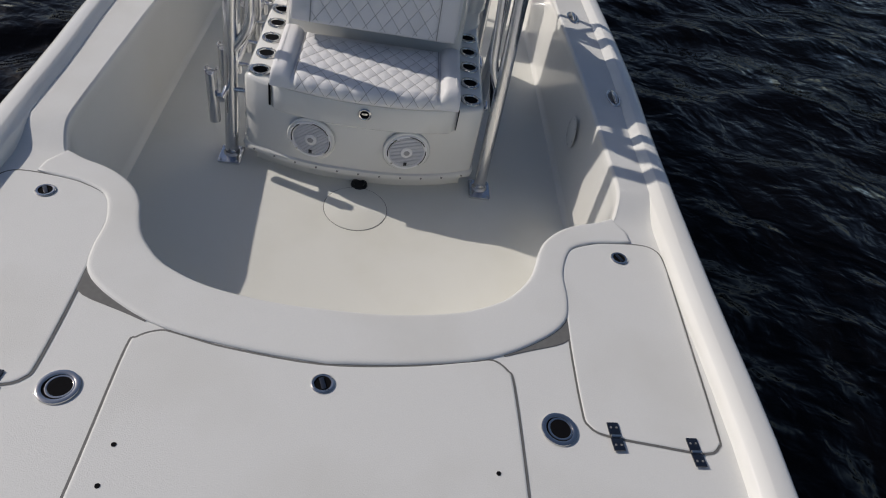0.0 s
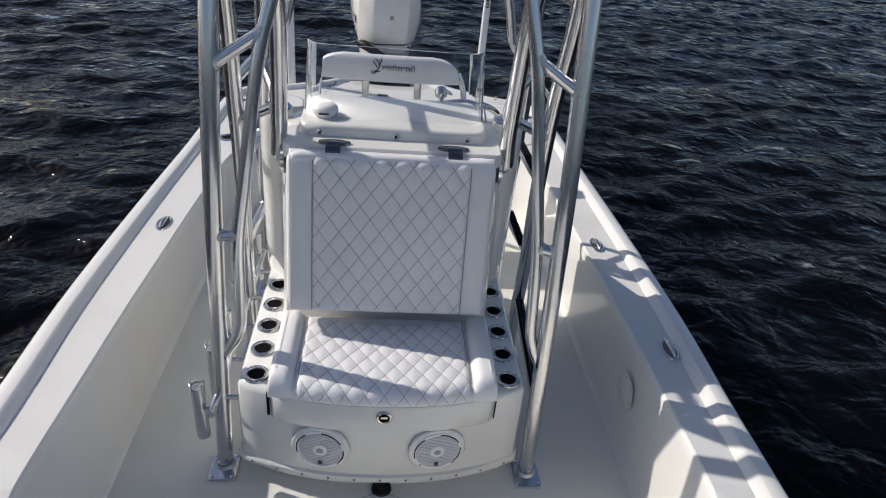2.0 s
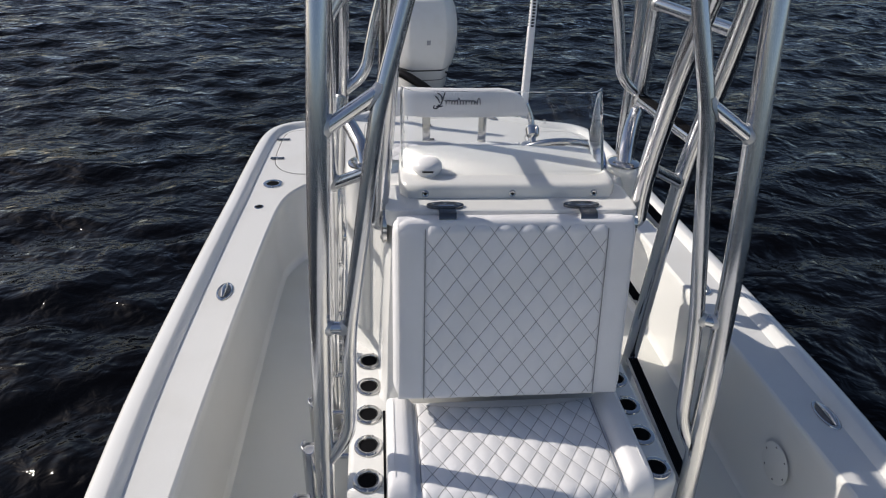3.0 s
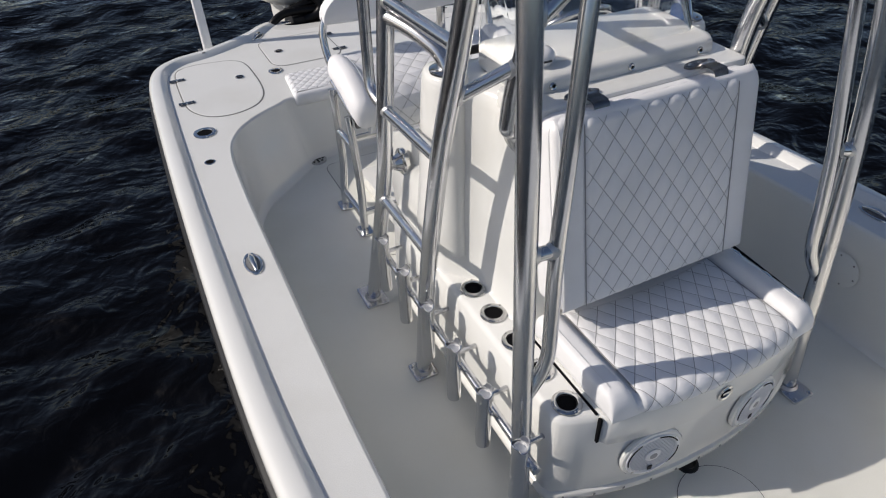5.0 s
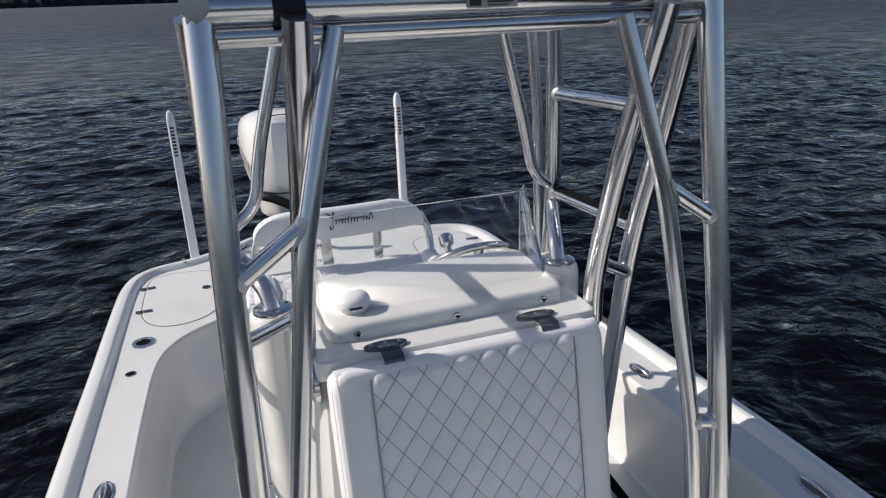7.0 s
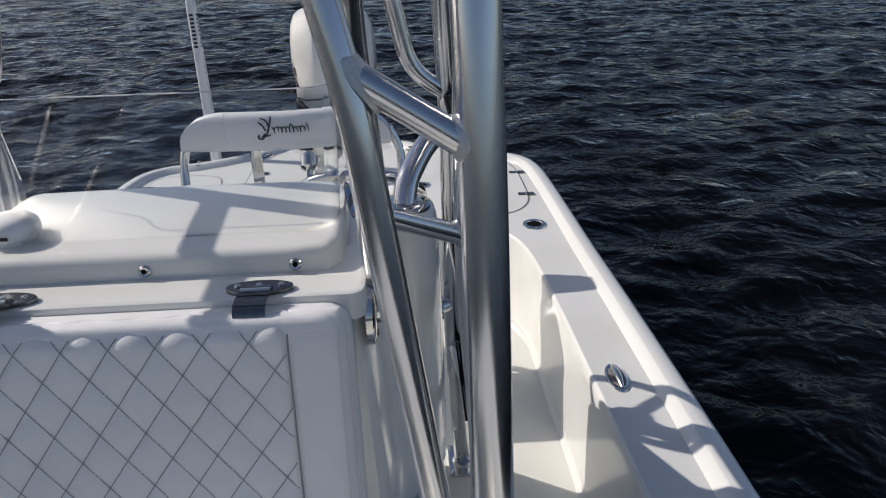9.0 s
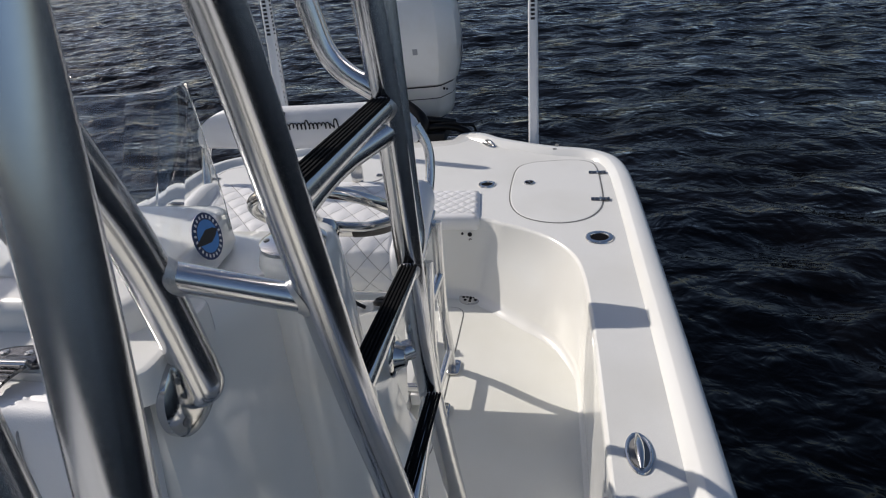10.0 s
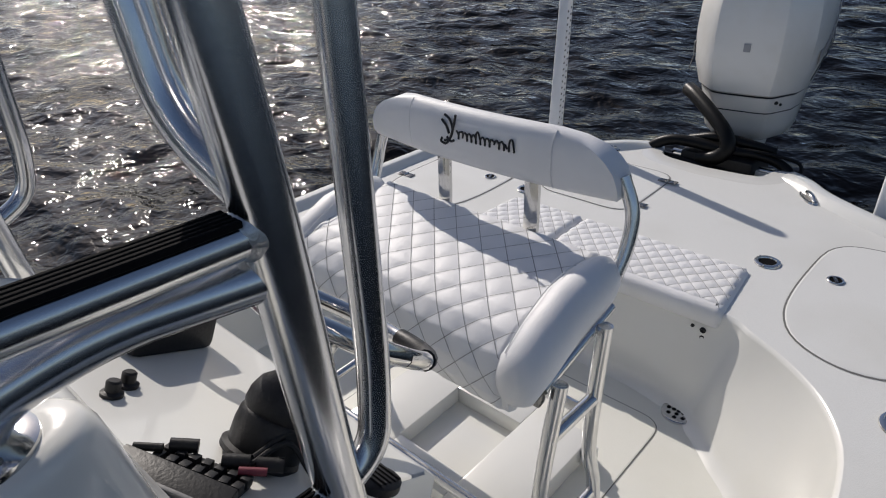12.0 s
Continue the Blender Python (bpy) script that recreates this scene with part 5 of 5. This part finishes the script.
# ---- helm seat ----
helm = thing("helm_seat", (0, 1.9, 0), "white quilted leaning-post helm seat on an aluminium frame", "boat seat")
for s in (1, -1):
    f = [(s * 0.456, 1.742, 0.0), (s * 0.456, 1.735, 0.30), (s * 0.456, 1.80, 0.60)]
    a = [(s * 0.461, 1.998, 0.0), (s * 0.461, 1.985, 0.14), (s * 0.461, 1.945, 0.30), (s * 0.461, 1.955, 0.50), (s * 0.461, 1.975, 0.66)]
    for line in (f, a):
        part("leg", tube(catmull(line, 5), 0.019, 16), ALU, helm)
        x, y, _ = line[0]
        pt = part("base_plate", slab(rounded([(x - 0.036, y - 0.046), (x + 0.036, y - 0.046), (x + 0.036, y + 0.046), (x - 0.036, y + 0.046)], 0.02), 0.011, 0.008, 0.003), CHROME, helm)
        for k in range(3):
            b = k * 2.1 + 0.6
            part("bolt", lathe([(0.006, 0.006), (0.006, 0.011), (0.002, 0.012)], (x + 0.026 * math.cos(b), y + 0.034 * math.sin(b), 0.004), 8), CHROME, pt)
    part("side_rung", tube([(s * 0.456, 1.733, 0.10), (s * 0.461, 1.972, 0.10)], 0.015, 12), ALU, helm)
    part("side_rung", tube([(s * 0.456, 1.755, 0.46), (s * 0.461, 1.950, 0.46)], 0.017, 12), ALU, helm)
    part("seat_rail", tube([(s * 0.436, 1.76, 0.600), (s * 0.436, 2.04, 0.668)], 0.014, 12), ALU, helm)
    # curved stay from the arm to the headrest
    part("back_stay", tube(catmull([(s * 0.425, 2.06, 0.72), (s * 0.432, 2.10, 0.80), (s * 0.425, 2.125, 0.88), (s * 0.39, 2.13, 0.96)], 6), 0.0175, 14), ALU, helm)
    part("arm_bolster", loft([[Vector((s * (0.400 + dx * k), y, z + dz * k)) for dx, dz in ((0.058 * math.cos(b), 0.072 * math.sin(b)) for b in (2 * math.pi * j / 22 for j in range(22)))]
                              for y, z, k in ((1.688, 0.632, 0.30), (1.694, 0.632, 0.70), (1.715, 0.638, 0.98), (1.78, 0.668, 1.06), (1.88, 0.710, 1.05), (1.97, 0.722, 1.0), (2.03, 0.726, 0.93), (2.07, 0.728, 0.72), (2.085, 0.728, 0.35))]),
         VINYL, helm, "smooth padded side bolster", angle=70)
for s in (1, -1):
    part("seat_bracket", box((0.050, 0.030, 0.032), pose(s * 0.418, 1.752, 0.578, 14, 0, 0), 0.008), STEEL, helm, "small dark steel seat bracket")
for s in (1, -1):
    seam_line(catmull([(s * 0.372, 1.712, 0.700), (s * 0.366, 1.78, 0.736), (s * 0.366, 1.88, 0.778), (s * 0.368, 1.98, 0.788), (s * 0.372, 2.05, 0.776)], 5), helm, 0.0014, PIPING)
part("foot_bar", tube([(-0.456, 1.733, 0.12), (0.456, 1.733, 0.12)], 0.017, 14), ALU, helm)
part("rear_bar", tube([(-0.461, 1.95, 0.40), (0.461, 1.95, 0.40)], 0.016, 14), ALU, helm)
part("seat_base", loft([[Vector((x, y, z)) for y, z in ((1.71, 0.54), (1.735, 0.53), (2.08, 0.66), (2.10, 0.70), (2.09, 0.745), (1.80, 0.715), (1.72, 0.66), (1.70, 0.60))] for x in (-0.385, 0.385)]), VINYL, helm, angle=50)


def helm_skin(u, v, h):
    """From the front hem, over the rolled edge, to the back."""
    line = ((0.0, 1.705, 0.535), (0.05, 1.692, 0.585), (0.10, 1.694, 0.635), (0.15, 1.712, 0.682), (0.20, 1.75, 0.715), (0.26, 1.805, 0.736), (0.34, 1.885, 0.749), (0.44, 1.985, 0.760), (0.55, 2.095, 0.770))
    for a, c in zip(line, line[1:]):
        if v <= c[0] or c is line[-1]:
            t = (v - a[0]) / (c[0] - a[0])
            p = Vector((u, a[1] + (c[1] - a[1]) * t, a[2] + (c[2] - a[2]) * t))
            d = Vector((0, c[1] - a[1], c[2] - a[2])).normalized()
            return p + Vector((0, -d.z, d.y)) * h


bm, th = tufted(helm_skin, -0.368, 0.368, 0.0, 0.545, 0.082, 0.088, 0.0036, drop=0.010, edge=0.015)
part("quilted_panel", bm, VINYL, helm, angle=80)
part("stitching", th, THREAD, helm, "grey stitching in diamonds")


def head_line(z, d, w):
    """The headrest's outline at one height, bowed towards the stern at its middle."""
    return [Vector((x - 0.012, 2.088 + 0.035 * (x / 0.41) ** 2 + d, z)) for x in np.linspace(-w, w, 25)]


hr = bmesh.new()
prof = ((0.902, 0.0, 0.398), (0.906, -0.018, 0.406), (0.922, -0.028, 0.411), (0.948, -0.032, 0.408), (0.975, -0.033, 0.397), (1.00, -0.032, 0.377), (1.022, -0.028, 0.346), (1.040, -0.020, 0.300), (1.051, -0.008, 0.245), (1.054, 0.006, 0.220))
rings = [head_line(z, d, w) + head_line(z, -d * 0.9 + 0.012, w)[::-1] for z, d, w in prof]
part("headrest", loft(rings), VINYL, helm, angle=60)
for x in (-0.235, 0.235):
    seam_line([Vector((x, 2.088 + 0.035 * (x / 0.41) ** 2 + d - 0.001, z)) for z, d, w in prof[1:-1]], helm, 0.0014)
for x in (-0.14, 0.16):
    part("headrest_bracket", loft([[Vector((x + dx, 2.088 + 0.035 * (x / 0.41) ** 2 + dy + off, z)) for dx, dy in ((-0.021, -0.006), (-0.006, -0.010), (0.006, -0.010), (0.021, -0.006), (0.021, 0.006), (-0.021, 0.006))] for z, off in ((0.72, 0.0), (0.80, 0.006), (0.95, 0.01))]), CHROME, helm, "polished ridged headrest bracket")
# the embroidered mark, drawn as plain strokes
marks = [[(-0.105, 1.045), (-0.085, 1.035), (-0.075, 1.010), (-0.085, 0.985), (-0.110, 0.972)], [(-0.060, 1.050), (-0.070, 1.02), (-0.085, 0.985), (-0.105, 0.965), (-0.125, 0.968), (-0.12, 0.98)],
         [(-0.118, 1.030), (-0.10, 1.015), (-0.09, 0.995)], [(-0.10, 0.985), (-0.085, 0.975), (-0.07, 0.98)],
         [(-0.060 + 0.21 * i / 60 + 0.004 * math.sin(i * 1.31), 0.998 + 0.011 * math.cos(i * 1.31) + (0.010 if i % 17 in (6, 7) else -0.014 if i % 29 == 24 else 0.0)) for i in range(61)]]
for line in marks:
    pts = [Vector((x, 2.088 + 0.035 * (x / 0.41) ** 2 - 0.0345, z - 0.006)) for x, z in [(p.x, p.y) for p in catmull([Vector((q[0] * 0.875 + 0.002, q[1])) for q in line], 5)]]
    part("embroidery", tube(pts, 0.0034 if len(line) < 20 else 0.0024, 6), INK, helm, "black embroidered stroke")

helm.location.x -= 0.013

# moulded foot tray on the floor
tray = thing("foot_tray", (0.02, 1.98, 0.003), "white moulded tray with a square recess on the floor", "foot tray")
bm = bmesh.new()
for cx, cy, sx, sy in ((-0.225, 1.95, 0.20, 0.46), (0.235, 1.95, 0.20, 0.46), (0.005, 1.765, 0.262, 0.09), (0.005, 2.13, 0.262, 0.10)):
    box((sx, sy, 0.075), pose(cx, cy, 0.0405), 0.008, bm)
part("frame", bm, GEL, tray)
part("bottom", box((0.266, 0.28, 0.012), pose(0.005, 1.95, 0.012), 0.003), GEL, tray)
for x, y in ((0.355, 2.13), (0.355, 1.77)):
    k = part("clasp", box((0.035, 0.05, 0.05), pose(x, y, 0.05), 0.008), PLASTIC, tray)
    part("knob", lathe([(0.012, 0), (0.012, 0.012), (0.007, 0.018)], (x, y, 0.075), 12), GREY, k)

# ---- helm fittings ----
SLOPE = math.degrees(math.atan2(-0.5, 1.0))


def on_dash(x, y, rz=0.0):
    return Matrix.Translation((x, y, 0.80 - 0.5 * (y - 1.22))) @ Euler((radians(SLOPE), 0, 0)).to_matrix().to_4x4() @ Matrix.Rotation(radians(rz), 4, "Z")


wheel = thing("steering_wheel", (0.27, 1.30, 0.82), "chrome steering wheel on a tilting black-booted hub", "steering wheel")
WM = Matrix.Translation((0.322, 1.160, 0.829)) @ Euler((radians(-42), 0, 0)).to_matrix().to_4x4()
part("boot", lathe([(0.066, 0.0), (0.066, 0.008), (0.058, 0.012), (0.061, 0.04), (0.060, 0.062), (0.056, 0.067), (0.059, 0.074), (0.058, 0.092), (0.050, 0.112), (0.036, 0.124), (0.032, 0.126), (0.033, 0.136), (0.028, 0.14)], m=WM, seg=32), BLACK, wheel, "black rubber bellows boot")
part("hub", lathe([(0.026, 0.125), (0.030, 0.14), (0.030, 0.165), (0.036, 0.17), (0.038, 0.20), (0.028, 0.215), (0.01, 0.22)], m=WM, seg=28), CHROME, wheel)
rim = bmesh.new()
pts = [WM @ Vector((0.168 * math.cos(a), 0.168 * math.sin(a), 0.235)) for a in np.linspace(0, 2 * math.pi, 49)]
tube(pts, 0.0145, 12, rim)
part("rim", rim, CHROME, wheel)
for a in (0.4, 2.75, 4.7):
    sp = part("spoke", tube(catmull([WM @ Vector((0.02 * math.cos(a), 0.02 * math.sin(a), 0.205)), WM @ Vector((0.10 * math.cos(a), 0.10 * math.sin(a), 0.212)), WM @ Vector((0.165 * math.cos(a), 0.165 * math.sin(a), 0.235))], 5), 0.011, 10, squash=1.6), CHROME, wheel)
grip = [WM @ Vector((0.168 * math.cos(a), 0.168 * math.sin(a), 0.235)) for a in np.linspace(0.45, 1.45, 11)]
part("grip", tube(grip, 0.0165, 12), BLACK, wheel, "black grip on the rim")
part("spinner_knob", lathe([(0.012, 0.0), (0.012, 0.02), (0.026, 0.03), (0.028, 0.06), (0.02, 0.07), (0.004, 0.072)], m=WM @ Matrix.Translation((-0.11, -0.128, 0.245)), seg=22), CHROME, wheel, "chrome spinner knob")

ctl = thing("throttle_control", (-0.17, 1.3, 0.76), "black binnacle throttle control on the dash", "throttle")
part("housing", box((0.15, 0.175, 0.11), on_dash(-0.118, 1.200, 6) @ pose(0, 0, 0.055), 0.018), BLACK, ctl)
part("lever", tube(catmull([on_dash(-0.04, 1.20) @ Vector((0, 0, 0.07)), on_dash(-0.03, 1.20) @ Vector((0, 0.01, 0.15)), on_dash(-0.06, 1.21) @ Vector((0, 0.02, 0.22))], 5), 0.009, 10), CHROME, ctl)
part("lever_grip", tube([on_dash(-0.06, 1.21) @ Vector((0.03, 0.02, 0.225)), on_dash(-0.06, 1.21) @ Vector((-0.07, 0.02, 0.225))], 0.016, 12), BLACK, ctl)
kn = thing("dash_switches", (-0.04, 1.16, 0.83), "pair of black capped switches on the dash", "switch")
for x, y in ((0.084, 1.052), (0.060, 1.084)):
    part("switch", lathe([(0.018, 0), (0.018, 0.008), (0.012, 0.011), (0.012, 0.026), (0.009, 0.029)], m=on_dash(x, y), seg=18), BLACK, kn)
cap = part("cap", lathe([(0.036, 0), (0.036, 0.012), (0.030, 0.016), (0.004, 0.017)], m=on_dash(0.462, 1.262), seg=24), BLACK, console, "ribbed black round cap")
for k in range(5):
    part("rib", box((0.05, 0.004, 0.004), on_dash(0.462, 1.262) @ pose(0, -0.02 + 0.01 * k, 0.018), 0.001), BLACK, cap)

# unplugged display mount with its loose cables
mount = thing("display_mount", (0.27, 1.10, 0.86), "dark gimbal display mount with loose plugs on the dash", "display mount")
MM = on_dash(0.352, 1.022, 26)
part("tray", box((0.17, 0.042, 0.016), MM @ pose(0, -0.012, 0.020, 20, 0, 0), 0.003), BLACK, mount)
part("edge", box((0.17, 0.006, 0.020), MM @ pose(0, -0.034, 0.018, 20, 0, 0), 0.002), GREY, mount, "worn grey edge of the tray")
part("foot", box((0.13, 0.07, 0.018), MM @ pose(0.01, 0.03, 0.009), 0.004), BLACK, mount)
for k in range(7):
    for r in range(2):
        part("rib", box((0.013, 0.016, 0.014), MM @ pose(-0.045 + 0.020 * k, 0.022 + 0.022 * r, 0.022, 0, 0, 8 * (k % 2)), 0.002), BLACK, mount)
for x, y, r, mat in ((-0.062, 0.018, 0.006, BLACK), (-0.030, 0.052, 0.010, BLACK), (0.045, 0.062, 0.011, BLACK), (0.075, 0.055, 0.006, RED), (0.085, 0.085, 0.011, BLACK)):
    part("plug", tube([MM @ Vector((x - 0.016, y - 0.008, 0.030)), MM @ Vector((x + 0.018, y + 0.008, 0.034))], r, 10), mat, mount)
for z0, y0 in ((0.034, 0.085), (0.024, 0.07)):
    part("cable", tube(catmull([MM @ Vector((0.06, y0, z0)), MM @ Vector((0.09, y0 + 0.045, z0 + 0.03)), MM @ Vector((0.125, y0 + 0.06, 0.02)), MM @ Vector((0.15, y0 + 0.05, 0.006))], 5), 0.0045, 8), BLACK, mount)
strip = part("edge_strip", tube([(0.05, 0.966, 0.934), (0.36, 0.966, 0.934)], 0.006, 8), CHROME, console, "thin metal strip along the dash's edge")

# emblem sticker
st = thing("round_sticker", (0.343, 0.75, 1.18), "round blue sticker with a dark fish shape", "sticker")
m = Matrix.Translation((0.3445, 0.787, 1.214)) @ Euler((0, radians(78), 0)).to_matrix().to_4x4()
part("disc", lathe([(0.037, 0), (0.037, 0.001), (0.001, 0.0012)], m=m, seg=36), NAVY, st)
part("field", lathe([(0.026, 0.0012), (0.026, 0.0018), (0.001, 0.002)], m=m, seg=32), BLUE, st)
part("fish", loft([[m @ Vector((w * c, v, 0.0026)) for c in (-1, 1)] + [m @ Vector((w * c, v, 0.0021)) for c in (1, -1)] for v, w in ((-0.036, 0.001), (-0.020, 0.006), (0.0, 0.011), (0.016, 0.007), (0.026, 0.001))]), INK, st)
for k in range(22):
    a = 2 * math.pi * k / 22
    part("print_bar", box((0.005, 0.0035, 0.0006), m @ Matrix.Rotation(a, 4, "Z") @ Matrix.Translation((0.031, 0, 0.0014)), 0.0001), PLASTIC, st)

# ---- vertical rod rack on the port side ----
rack = thing("rod_rack", (-0.60, 0.6, 0.33), "row of aluminium rod holder tubes beside the console", "rod rack")
part("rail", tube([(-0.592, 0.06, 0.335), (-0.590, 1.13, 0.335)], 0.0135, 12), ALU, rack)
for k in range(6):
    y = 0.090 + 0.200 * k
    x = -0.634 + 0.004 * k
    # open tube whose mouth is cut away fore and aft
    bm = bmesh.new()
    rings = []
    for r, z in ((0.0225, 0.205), (0.0235, 0.212), (0.0235, 0.40), (0.0240, 0.440), (0.0262, 0.458), (0.0240, 0.459), (0.0212, 0.440), (0.0208, 0.30)):
        ring = []
        for j in range(24):
            a = 2 * math.pi * j / 24
            dip = 0.018 * max(0.0, (abs(math.sin(a)) - 0.72) / 0.28) ** 0.6 if z > 0.43 else 0.0
            ring.append(Vector((x + r * math.cos(a), y + r * math.sin(a), z - dip)))
        rings.append(ring)
    loft(rings, True, False, bm=bm)
    h = part("holder_tube", bm, ALU, rack)
    part("liner", lathe([(0.0212, 0.36), (0.0210, 0.436), (0.0185, 0.438), (0.0180, 0.428)], (x, y, 0), 18), PLASTIC, h, "pale plastic liner inside the tube")
    part("collar", tube([(x + 0.018, y, 0.335), (-0.591, y, 0.335)], 0.0115, 10), ALU, h)
    part("bracket", tube([(-0.591, y + 0.06, 0.335), (-0.512, y + 0.06, 0.335)], 0.009, 8), ALU, rack)
